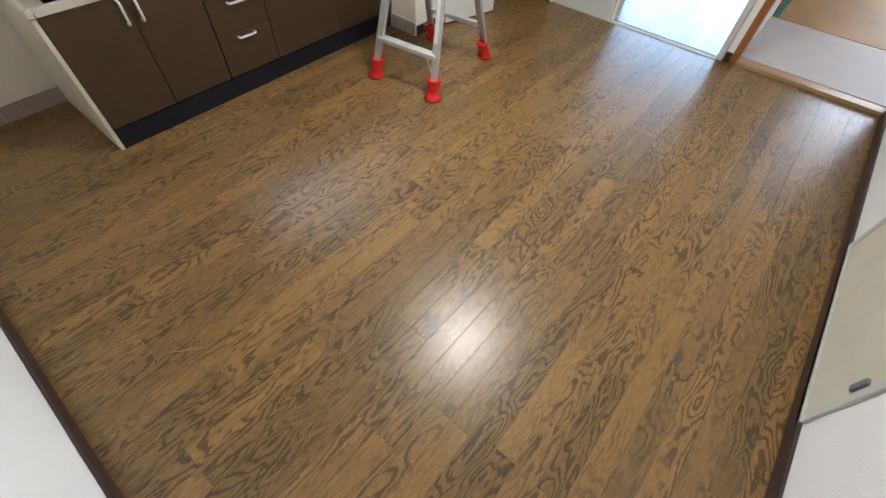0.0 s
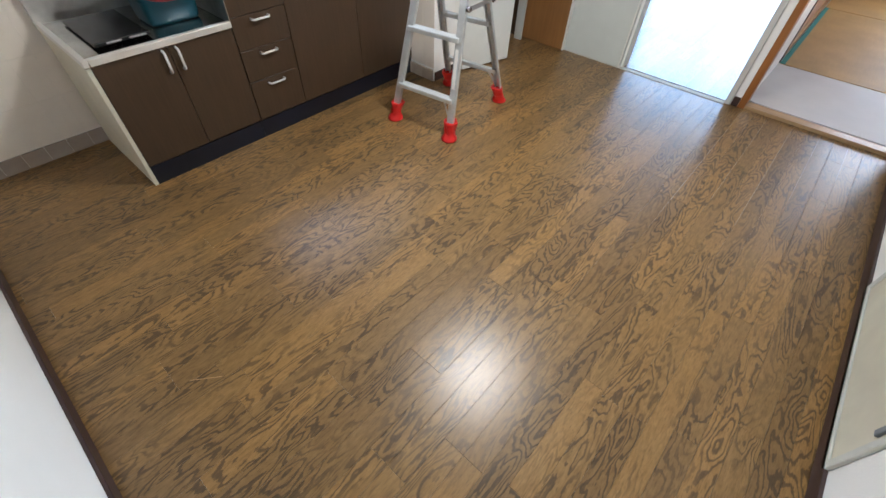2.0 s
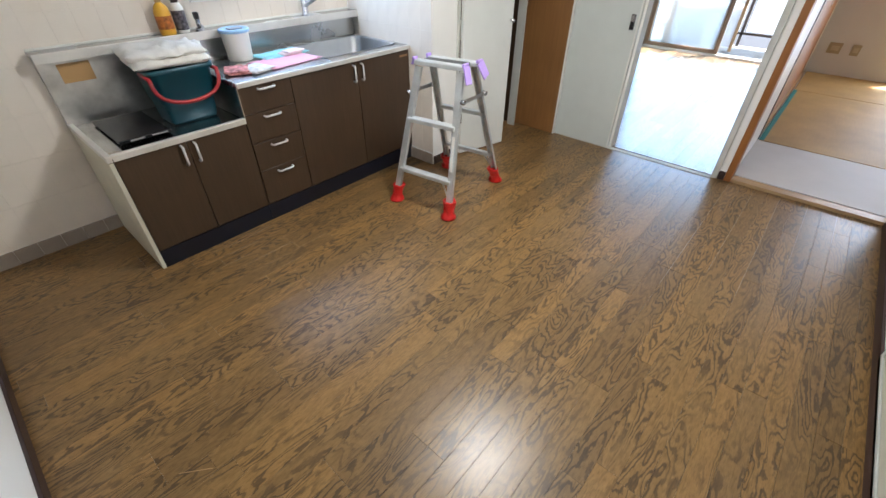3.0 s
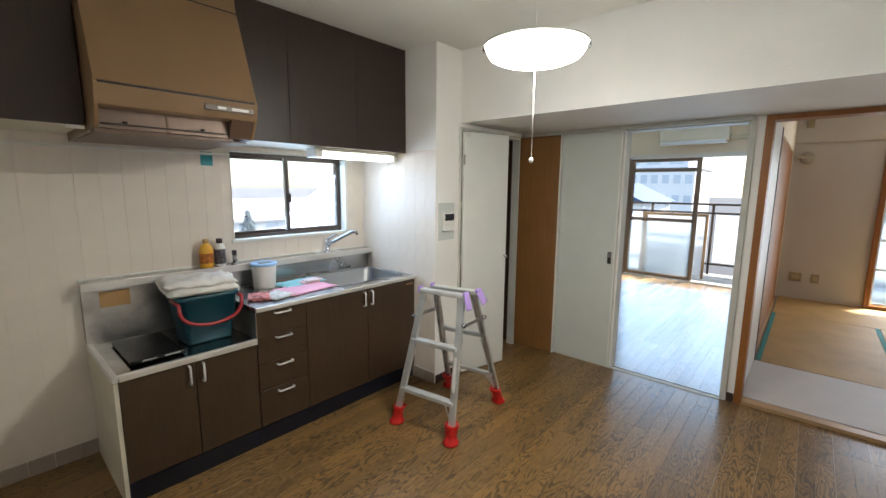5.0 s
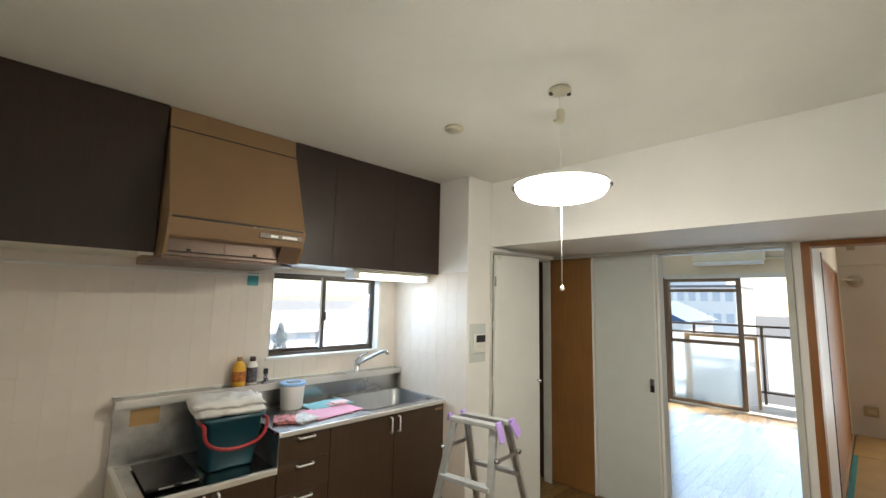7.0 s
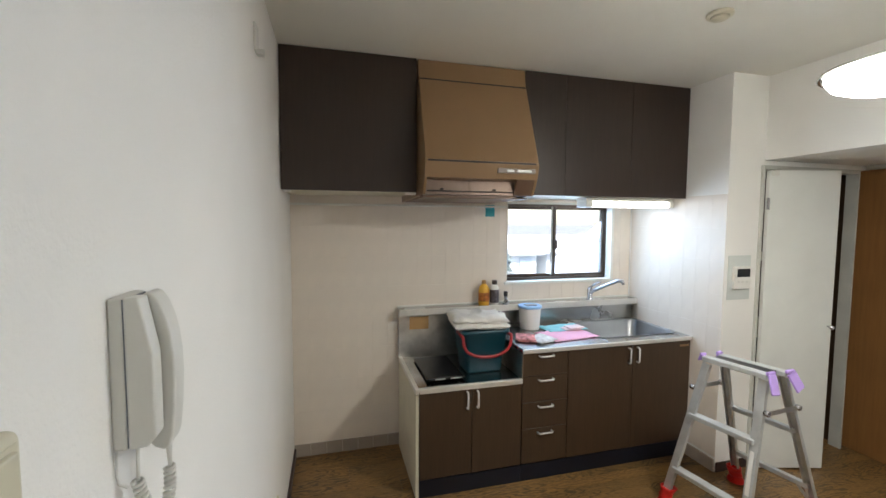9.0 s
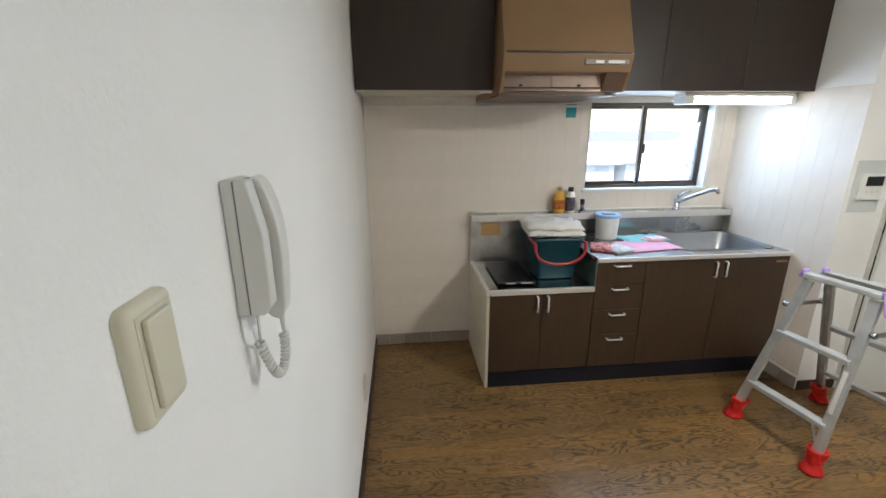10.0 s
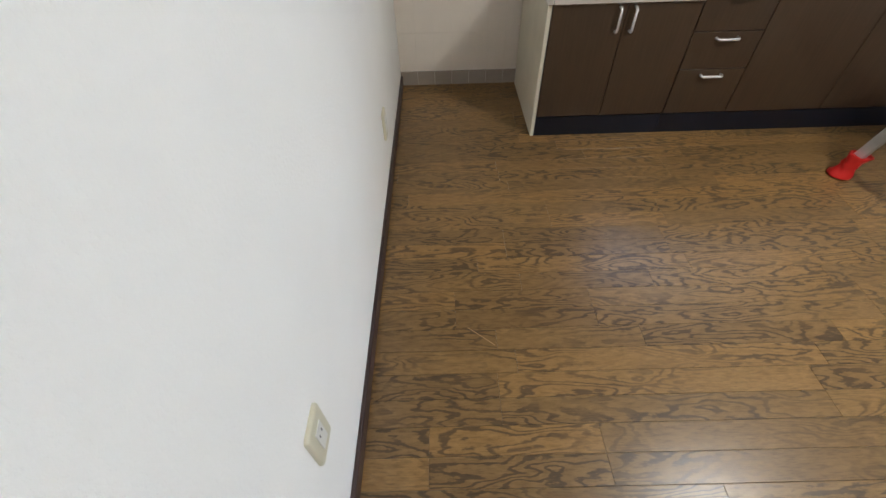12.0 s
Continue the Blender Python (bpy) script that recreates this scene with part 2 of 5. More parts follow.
TOP_GLOW = glow("lamp_top_cover", (1.0, 0.96, 0.88), 0.5)
TUBE_GLOWING = glow("tube_diffuser", (1.0, 0.98, 0.93), TUBE_GLOW)
ASPHALT = plain("asphalt", (0.05, 0.05, 0.055), 0.9)
SLATE_BLUE = plain("blue_roof", (0.03, 0.08, 0.18), 0.6)
HOUSE_WALL = plain("pale_facade", (0.78, 0.77, 0.75), 0.8)
HOUSE_GREY = plain("grey_facade", (0.68, 0.69, 0.72), 0.8)
# grey roofing with full sun put into its colour
ROOF_SUNLIT = plain("sunlit_roof", (0.50, 0.50, 0.52), 0.7)
ROOF_GREY = plain("grey_roof", (0.16, 0.16, 0.165), 0.7)
HOUSE_GLASS = plain("pale_window", (0.5, 0.55, 0.6), 0.3)
LEAF = plain("dark_leaf", (0.11, 0.14, 0.115), 0.7, vary=0.4)
BARK = plain("bark", (0.12, 0.09, 0.06), 0.9)

# ---- builders ----
WORLD_AT = {}


def link(bm, name, material):
    me = bpy.data.meshes.new(name)
    bm.to_mesh(me)
    bm.free()
    for mat in (material if isinstance(material, (list, tuple)) else [material]):
        me.materials.append(mat)
    return me


def part(name, bm, material, parent=None, label="", smooth=False):
    """Links a bmesh, given in world places, as one mesh object; its origin is the middle of its base."""
    lo = Vector([min(v.co[i] for v in bm.verts) for i in range(3)])
    hi = Vector([max(v.co[i] for v in bm.verts) for i in range(3)])
    at = Vector(((lo.x + hi.x) / 2, (lo.y + hi.y) / 2, lo.z))
    bmesh.ops.translate(bm, verts=bm.verts, vec=-at)
    if smooth:
        for f in bm.faces:
            f.smooth = True
    ob = new(name, link(bm, name, material))
    ob.parent = parent
    ob.location = at - WORLD_AT[parent] if parent else at
    WORLD_AT[ob] = at
    return tagged(ob, label)


def thing(name, at, label, category, group=""):
    ob = new(name)
    ob.empty_display_size = 0.05
    ob.location = at
    WORLD_AT[ob] = Vector(at)
    return tagged(ob, label, category, group)


def block(x0, x1, y0, y1, z0, z1, bevel=0.0, segments=2, bm=None, turn=None):
    """A box between those places, its edges rounded; turn: a matrix applied to it."""
    made = bmesh.new()
    bmesh.ops.create_cube(made, size=1)
    for v in made.verts:
        v.co = ((v.co.x + 0.5) * (x1 - x0) + x0, (v.co.y + 0.5) * (y1 - y0) + y0, (v.co.z + 0.5) * (z1 - z0) + z0)
    if bevel:
        bmesh.ops.bevel(made, geom=made.edges[:], offset=bevel, segments=segments, profile=0.6, affect="EDGES")
    if turn is not None:
        bmesh.ops.transform(made, matrix=turn, verts=made.verts)
    if bm is None:
        return made
    return join(bm, made)


def join(bm, other):
    me = bpy.data.meshes.new("tmp")
    other.to_mesh(me)
    other.free()
    bm.from_mesh(me)
    bpy.data.meshes.remove(me)
    return bm


def lathe(x, y, rows, sides=28, closed=True):
    """A turned shape from (radius, z) rows about an upright axis."""
    bm = bmesh.new()
    rings = []
    for r, z in rows:
        rings.append([bm.verts.new((x + r * math.cos(a), y + r * math.sin(a), z)) for a in [2 * math.pi * k / sides for k in range(sides)]])
    for a, b in zip(rings, rings[1:]):
        for k in range(sides):
            bm.faces.new((a[k], a[(k + 1) % sides], b[(k + 1) % sides], b[k]))
    if closed:
        bm.faces.new(rings[0][::-1])
        bm.faces.new(rings[-1])
    return bm


def tube(points, radius, sides=8, bm=None, cap=True):
    """A round bar along points; radius may be one or one for each point."""
    bm = bm or bmesh.new()
    pts = [Vector(p) for p in points]
    rad = radius if isinstance(radius, (list, tuple)) else [radius] * len(pts)
    rings, side = [], None
    for i, p in enumerate(pts):
        d = (pts[min(i + 1, len(pts) - 1)] - pts[max(i - 1, 0)]).normalized()
        if side is None:
            side = d.orthogonal().normalized()
        side = (side - d * side.dot(d)).normalized()
        up = d.cross(side)
        rings.append([bm.verts.new(p + rad[i] * (side * math.cos(a) + up * math.sin(a))) for a in [2 * math.pi * k / sides for k in range(sides)]])
    for a, b in zip(rings, rings[1:]):
        for k in range(sides):
            bm.faces.new((a[k], a[(k + 1) % sides], b[(k + 1) % sides], b[k])).smooth = True
    if cap:
        bm.faces.new(rings[0][::-1])
        bm.faces.new(rings[-1])
    return bm


def bar(a, b, wide, thick, up=(0, 0, 1), bevel=0.002, bm=None):
    """A rectangular bar from a to b: wide across, thick along 'up'."""
    a, b, up = Vector(a), Vector(b), Vector(up)
    d = (b - a).normalized()
    side = d.cross(up).normalized()
    top = side.cross(d)
    m = Matrix((side, d, top)).transposed().to_4x4()
    m.translation = a
    return block(-wide / 2, wide / 2, 0, (b - a).length, -thick / 2, thick / 2, bevel, 1, bm, m)


def prism(outline, axis, lo, hi, bevel=0.0):
    """An outline of two coordinates drawn out along an axis (x or y)."""
    bm = bmesh.new()
    make = (lambda p, q: (q, p[0], p[1])) if axis == "x" else (lambda p, q: (p[0], q, p[1]))
    a = [bm.verts.new(make(p, lo)) for p in outline]
    b = [bm.verts.new(make(p, hi)) for p in outline]
    n = len(outline)
    for k in range(n):
        bm.faces.new((a[k], a[(k + 1) % n], b[(k + 1) % n], b[k]))
    bm.faces.new(a[::-1])
    bm.faces.new(b)
    bmesh.ops.recalc_face_normals(bm, faces=bm.faces)
    if bevel:
        bmesh.ops.bevel(bm, geom=bm.edges[:], offset=bevel, segments=2, profile=0.6, affect="EDGES")
    return bm


def wall(name, blocks, material, label):
    bm = bmesh.new()
    for b in blocks:
        block(*b, bm=bm)
    return tagged(part(name, bm, material), label, "wall", kind="structure")


def setting(name, bm, material, label, category, parent=None):
    ob = part(name, bm, material, parent)
    return tagged(ob, label, category, kind="structure")


# ---- plan ----
TOP = 2.385         # kitchen ceiling
NORTH = 0.045        # tiled kitchen wall
SOUTH = -3.33
EAST = 3.67         # wall with the openings
PILLAR_X, PILLAR_Y = 2.487, -0.77
BEAM_X, BEAM_Z = 2.755, 1.895
LIV_E = 7.60        # outer wall of the living room
TAT_E = 7.43        # outer wall of the tatami room
DIV_Y = -2.47       # between living room and tatami room

# ---- walls, ceiling ----
wall("wall_west", [(-0.12, 0, SOUTH - 0.12, NORTH + 0.15, 0, TOP)], PAPER, "white textured wallpaper wall with switch and intercom")
wall("wall_south", [(0, EAST + 0.12, SOUTH - 0.12, SOUTH, 0, TOP)], PAPER, "white textured wallpaper wall with a low hatch")
WX0, WX1, WZ0, WZ1 = 1.455, 2.312, 1.09, 1.65
wall("wall_north", [(0, WX0, NORTH, NORTH + 0.15, 0, TOP), (WX1, 4.2, NORTH, NORTH + 0.15, 0, TOP),
                    (WX0, WX1, NORTH, NORTH + 0.15, 0, WZ0), (WX0, WX1, NORTH, NORTH + 0.15, WZ1, TOP)], GROUT, "cream tiled kitchen wall with a window over the sink")
wall("wall_pillar", [(PILLAR_X, 2.60, PILLAR_Y, NORTH, 0, TOP), (2.60, 2.73, PILLAR_Y, -0.62, 0, TOP)], PAPER, "narrow white wall pillar beside the sink")
wall("wall_closet", [(2.73, EAST, PILLAR_Y, PILLAR_Y + 0.1, 1.865, TOP)], PAPER, "white wall over the closet door")
wall("wall_east", [(EAST, EAST + 0.10, -1.63, NORTH, 0, TOP), (EAST, EAST + 0.10, -2.46, -2.41, 0, TOP),
                   (EAST, EAST + 0.10, -2.41, -1.63, 1.893, TOP), (EAST, EAST + 0.10, SOUTH, -2.46, 1.893, TOP)], PAPER, "white wall with the openings to both rooms")
wall("wall_beam", [(BEAM_X, EAST, SOUTH, PILLAR_Y, BEAM_Z, TOP)], PAPER, "boxed-in white beam under the ceiling")
setting("ceiling", block(-0.12, EAST + 0.2, SOUTH - 0.12, NORTH + 0.15, TOP, TOP + 0.1), CEIL, "off-white papered kitchen ceiling", "ceiling")

setting("floor", block(-0.02, EAST + 0.03, SOUTH - 0.02, NORTH, -0.1, -0.004), FLOOR_GAP, "kitchen subfloor under brown oak strips", "floor")

# far rooms
wall("wall_living_north", [(EAST + 0.1, LIV_E, 0.3, 0.4, 0, TOP)], PAPER_CREAM, "cream living room wall")
wall("wall_divider", [(EAST + 0.1, LIV_E, DIV_Y, DIV_Y + 0.06, 1.92, TOP), (7.38, LIV_E, DIV_Y, DIV_Y + 0.06, 0, 1.92)], PAPER_CREAM, "cream wall over the sliding doors between two rooms")
BW0, BW1, BWT = -2.30, -0.38, 1.92
wall("wall_living_east", [(LIV_E, LIV_E + 0.15, BW1, 0.4, 0, TOP), (LIV_E, LIV_E + 0.15, DIV_Y, BW0, 0, TOP), (LIV_E, LIV_E + 0.15, BW0, BW1, BWT, TOP)], PAPER_CREAM, "cream wall round the balcony door")
TW0, TW1, TWZ, TWT = -4.8, -3.30, 0.04, 1.96
wall("wall_tatami_east", [(TAT_E, TAT_E + 0.15, TW1, DIV_Y, 0, TOP), (TAT_E, TAT_E + 0.15, -5.0, TW0, 0, TOP), (TAT_E, TAT_E + 0.15, TW0, TW1, TWT, TOP),
                          (TAT_E - 0.03, TAT_E, -5.0, DIV_Y, 2.02, TOP), (TAT_E, TAT_E + 0.15, TW0, TW1, 0, TWZ - 0.03)], PAPER_TATAMI, "greige papered tatami room wall")
wall("wall_tatami_south", [(EAST, TAT_E, -5.1, -5.0, 0, TOP)], PAPER_TATAMI, "greige papered tatami room wall")
wall("wall_tatami_west", [(EAST, EAST + 0.1, -5.0, SOUTH - 0.12, 0, TOP)], PAPER_TATAMI, "greige papered tatami room wall")
setting("ceiling_far", block(EAST + 0.1, LIV_E + 0.15, -5.1, 0.4, TOP, TOP + 0.1), CEIL, "off-white ceiling of the far rooms", "ceiling")

# ---- closet with its ajar door ----
bm = bmesh.new()
block(2.73, 2.752, PILLAR_Y - 0.012, PILLAR_Y + 0.06, 0, 1.865, 0.002, 1, bm)
block(3.540, 3.553, PILLAR_Y - 0.012, PILLAR_Y + 0.06, 0, 1.865, 0.002, 1, bm)
block(2.752, 3.540, PILLAR_Y - 0.012, PILLAR_Y + 0.06, 1.84, 1.865, 0.002, 1, bm)
bm2 = block(2.662, 3.598, -0.56, -0.062, 0.74, 0.76, 0.002)
block(2.662, 3.598, -0.56, -0.062, 1.27, 1.29, 0.002, 2, bm2)
setting("closet_shelves", bm2, SIDE_CREAM, "pale shelves inside the dark closet", "shelf")
setting("closet_frame", bm, FRAME_GREY, "grey painted closet door frame", "door frame")
wall("wall_closet_inside", [(2.66, 3.60, -0.06, 0.0, 0, 1.865), (2.60, 2.66, -0.62, 0.0, 0, 1.865), (2.66, 3.60, -0.62, -0.06, 1.865, 1.9), (3.60, EAST, PILLAR_Y + 0.06, NORTH, 0, 1.865)], BROWN_LAM, "dark brown closet lining")

# ---- sliding panels, frames and trim of the openings ----


def slab_door(name, x0, x1, y0, y1, z0, z1, material, label, edge=None):
    root = thing(name, ((x0 + x1) / 2, (y0 + y1) / 2, z0), label, "door")
    part("leaf", block(x0, x1, y0, y1, z0, z1, 0.003), material, root)
    if edge:
        part("edge_strip", block(x0 - 0.004, x1 + 0.002, *edge, z0, z1, 0.002), WHITE_PLASTIC, root, "white edge strip")
    return root


brown_panel = slab_door("sliding_door_panel", 3.600, 3.626, -1.14, -0.69, 0.005, 1.865, DOOR_ORANGE, "orange-brown wooden sliding door panel beside the closet", (-1.145, -1.133))
white_panel = slab_door("sliding_door_panel", 3.638, 3.664, -1.61, -1.115, 0.005, 1.87, DOOR_GREEN, "pale grey sliding door panel pushed open beside the living room opening", (-1.615, -1.603))
root = white_panel
pull = part("pull_handle", block(3.632, 3.640, -1.585, -1.555, 0.85, 0.945, 0.003), BLACK, root, "recessed dark finger pull with steel rim")
part("pull_rim", block(3.629, 3.634, -1.581, -1.559, 0.90, 0.94, 0.002), CHROME, pull)

bm = bmesh.new()
block(EAST - 0.02, EAST + 0.105, -2.415, -2.378, 0, 1.893, 0.003, 1, bm)
block(EAST - 0.02, EAST + 0.105, -2.378, -1.63, 1.86, 1.893, 0.003, 1, bm)
block(3.595, EAST - 0.021, -2.40, PILLAR_Y - 0.013, 1.868, 1.893, 0.003, 1, bm)
setting("living_door_frame", bm, FRAME_GREY, "grey-beige painted frame of the living room opening", "door frame")
setting("threshold", block(EAST - 0.035, EAST + 0.01, -2.378, -0.72, -0.004, 0.004, 0.002), FRAME_GREY, "flat metal threshold rail in the opening", "threshold")
setting("post_skirting", block(EAST - 0.008, EAST, -2.457, -2.416, 0, 0.06, 0.002), DARK_EDGE, "short black skirting on the wall post", "skirting board")
bm = bmesh.new()
block(EAST - 0.01, EAST + 0.12, -2.50, -2.458, 0, 1.893, 0.002, 1, bm)
block(EAST - 0.01, EAST + 0.12, SOUTH, -2.50, 1.862, 1.893, 0.002, 1, bm)
setting("tatami_door_frame", bm, FRAME_ORANGE, "orange-brown wooden frame of the tatami room opening", "door frame")
setting("tatami_sill", block(EAST, EAST + 0.08, SOUTH, -2.50, -0.004, 0.022, 0.002), SILL_WOOD, "light wooden sill of the tatami room", "door sill")
setting("pillar_skirting", block(PILLAR_X + 0.006, 2.729, PILLAR_Y - 0.008, PILLAR_Y - 0.0005, 0, 0.06, 0.002), DARK_EDGE, "short black skirting under the remote control", "skirting board")
setting("skirting_west", block(0, 0.012, SOUTH, NORTH - 0.012, 0, 0.06, 0.003), DARK_EDGE, "low dark brown skirting board", "skirting board")
setting("skirting_south", block(0.012, EAST - 0.01, SOUTH, SOUTH + 0.012, 0, 0.06, 0.003), DARK_EDGE, "low dark brown skirting board", "skirting board")

root = thing("closet_door", (2.752, PILLAR_Y, 0.01), "white closet door standing slightly ajar", "door")
hinge = Matrix.Translation((2.754, PILLAR_Y - 0.014, 0)) @ Matrix.Rotation(radians(-15.4), 4, "Z")
part("leaf", block(0, 0.420, -0.028, 0, 0.012, 1.832, 0.003, 2, None, hinge), DOOR_WHITE, root)
knob = lathe(0, 0, [(0.006, 0), (0.006, 0.018), (0.013, 0.022), (0.014, 0.032), (0.008, 0.038)], 16)
bmesh.ops.transform(knob, matrix=hinge @ Matrix.Translation((0.398, -0.028, 0.90)) @ Matrix.Rotation(radians(90), 4, "X"), verts=knob.verts)
part("door_knob", knob, CHROME, root, "small round chrome knob")
for z in (0.25, 1.6):
    part("hinge", block(-0.012, 0.004, -0.034, -0.028, z, z + 0.07, 0.001, 1, None, hinge), CHROME, root)
part("door_catch", block(0.01, 0.05, -0.04, -0.028, 1.80, 1.83, 0.003, 1, None, hinge), GREY_PLASTIC, root, "small grey door catch")

# ---- kitchen unit ----
UX0, UX1, UF = 0.69, 2.485, -0.56


def door_front(root, name, x0, x1, z0, z1, y=UF, mat=BROWN_LAM):
    return part(name, block(x0 + 0.0015, x1 - 0.0015, y, y + 0.018, z0 + 0.0015, z1 - 0.0015, 0.0015, 1), mat, root)


def bar_handle(parent, a, b, y, label="satin white bar handle"):
    """A square bow handle from a to b (x, z), standing off the front at y."""
    (ax, az), (bx, bz) = a, b
    pts = [(ax, y, az), (ax, y - 0.022, az), (bx, y - 0.022, bz), (bx, y, bz)]
    part("handle", tube([pts[0], (ax, y - 0.016, az), (ax + (bx - ax) * 0.06, y - 0.024, az + (bz - az) * 0.06), (ax + (bx - ax) * 0.94, y - 0.024, az + (bz - az) * 0.94), (bx, y - 0.016, bz), pts[3]], 0.0055, 8), SATIN_WHITE, parent, label)


low = thing("stove_cabinet", (0.99, -0.25, 0), "low brown stove cabinet with a cream side panel and two doors", "cabinet")
part("body", block(0.69, 1.294, UF + 0.02, NORTH - 0.02, 0.10, 0.598), DARK_LAM, low)
part("side_panel", block(0.672, 0.689, UF + 0.004, NORTH - 0.02, 0, 0.598, 0.0015), SIDE_CREAM, low, "cream side panel")
d = door_front(low, "door", 0.69, 0.992, 0.105, 0.597)
bar_handle(d, (0.962, 0.585), (0.962, 0.492), UF)
d = door_front(low, "door", 0.992, 1.294, 0.105, 0.597)
bar_handle(d, (1.022, 0.585), (1.022, 0.492), UF)
part("kickboard", block(0.69, 1.294, UF + 0.006, UF + 0.02, 0, 0.10), KICK, low, "navy-black kickboard")
bm = block(0.668, 1.294, UF - 0.012, NORTH - 0.004, 0.599, 0.618, 0.003)
part("steel_top", bm, STOVE_STEEL, low, "stained steel top with a raised rim")
bm = block(0.667, 0.69, UF - 0.013, NORTH - 0.03, 0.6005, 0.630, 0.005, 3)
block(0.69, 1.294, UF - 0.013, UF + 0.014, 0.6005, 0.630, 0.005, 3, bm)
part("rim", bm, STEEL_HIGHLIGHT, low, "rounded steel rim, lamp highlight put into its colour")

sink = thing("sink_cabinet", (1.9, -0.25, 0), "brown sink cabinet with four drawers and two doors", "cabinet")
part("body", block(1.296, 2.485, UF + 0.02, NORTH - 0.02, 0.10, 0.60), DARK_LAM, sink)
bm = block(1.296, 1.80, UF + 0.02, NORTH - 0.02, 0.60, 0.774)
block(1.80, 2.485, UF + 0.02, UF + 0.04, 0.60, 0.774, 0, 2, bm)
part("upper_body", bm, DARK_LAM, sink)
for k, (z0, z1, hz) in enumerate([(0.636, 0.774, 0.755), (0.478, 0.636, 0.612), (0.318, 0.478, 0.452), (0.105, 0.318, 0.292)]):
    d = door_front(sink, "drawer", 1.296, 1.592, z0, z1)
    bar_handle(d, (1.40, hz), (1.49, hz), UF)
d = door_front(sink, "door", 1.592, 2.045, 0.105, 0.774)
bar_handle(d, (2.013, 0.755), (2.013, 0.662), UF)
d = door_front(sink, "door", 2.045, 2.485, 0.105, 0.774)
bar_handle(d, (2.075, 0.755), (2.075, 0.662), UF)
part("maker_plate", block(2.40, 2.47, UF - 0.002, UF, 0.735, 0.748), HOOD, sink, "small brown plate")
part("kickboard", block(1.296, 2.485, UF + 0.006, UF + 0.02, 0, 0.10), KICK, sink, "navy-black kickboard")
part("side_steel", block(1.2945, 1.2985, UF + 0.0, NORTH - 0.03, 0.619, 0.774), STEEL_DULL, sink, "smeared steel side panel")

top = thing("worktop", (1.9, -0.25, 0.775), "stainless steel worktop with a deep sink basin", "worktop")
SX0, SX1, SY0, SY1 = 1.88, 2.45, -0.475, -0.065
bm = block(1.294, SX0, UF - 0.014, NORTH - 0.03, 0.776, 0.80, 0.004)
block(SX1, 2.485, UF - 0.014, NORTH - 0.03, 0.776, 0.80, 0.004, 2, bm)
block(SX0 - 0.004, SX1 + 0.004, UF - 0.014, SY0, 0.776, 0.80, 0.004, 2, bm)
block(SX0 - 0.004, SX1 + 0.004, SY1, NORTH - 0.03, 0.776, 0.80, 0.004, 2, bm)
part("steel_top", bm, STEEL, top)
bm = bmesh.new()
outer = [(SX0, SY0), (SX1, SY0), (SX1, SY1), (SX0, SY1)]


def rounded(x0, x1, y0, y1, r, n=5):
    pts = []
    for cx, cy, a0 in ((x1 - r, y1 - r, 0), (x0 + r, y1 - r, 90), (x0 + r, y0 + r, 180), (x1 - r, y0 + r, 270)):
        pts += [(cx + r * math.cos(radians(a0 + 90 * k / n)), cy + r * math.sin(radians(a0 + 90 * k / n))) for k in range(n + 1)]
    return pts


rings = []
for inset, z in ((-0.012, 0.803), (0.0, 0.803), (0.006, 0.795), (0.018, 0.66), (0.035, 0.64), (0.12, 0.636)):
    rings.append([bm.verts.new((x, y, z)) for x, y in rounded(SX0 + inset, SX1 - inset, SY0 + inset, SY1 - inset, 0.06)])
for a, b in zip(rings, rings[1:]):
    for k in range(len(a)):
        bm.faces.new((a[k], a[(k + 1) % len(a)], b[(k + 1) % len(a)], b[k])).smooth = True
bm.faces.new(rings[-1])
part("front_edge", block(1.293, 2.485, UF - 0.0155, UF - 0.002, 0.7755, 0.8015, 0.006, 3), STEEL_HIGHLIGHT, top, "rounded front edge, lamp highlight put into its colour")
part("basin", bm, plain("basin_steel", (0.33, 0.34, 0.35), 0.35, 0.9, vary=0.08), top)
part("drain", lathe(2.14, -0.27, [(0.05, 0.6365), (0.05, 0.640), (0.035, 0.6395), (0.034, 0.638)], 24), BLACK, top, "black drain cover")
back = thing("splashback", (1.6, 0, 0.62), "stained stainless steel splashback with a ledge on top", "splashback")
part("low_sheet", block(0.67, 1.296, -0.005, NORTH - 0.002, 0.618, 0.94), STEEL_DULL, back, "smeared steel sheet")
part("high_sheet", block(1.296, 2.485, -0.005, NORTH - 0.002, 0.8005, 0.94), STEEL, back)
part("ledge", block(0.665, 2.485, -0.06, NORTH - 0.002, 0.940, 0.956, 0.004), STEEL, back)
part("ledge_lip", block(0.665, 2.485, -0.064, -0.058, 0.915, 0.957, 0.0025), STEEL_HIGHLIGHT, back)
part("sealant", block(0.665, 2.485, NORTH - 0.012, NORTH - 0.001, 0.956, 0.966, 0.003), WHITE_PLASTIC, back, "white sealant line")
part("sealant", block(2.4855, 2.4885, -0.062, NORTH - 0.012, 0.80, 0.962, 0.001), WHITE_PLASTIC, back, "white sealant line")
# thin tan sheet paints a warm reflection onto the low steel
part("reflection_patch", block(0.74, 0.87, -0.008, -0.0055, 0.81, 0.895), TAN_MATTE, back, "tan patch painted for a warm reflection")

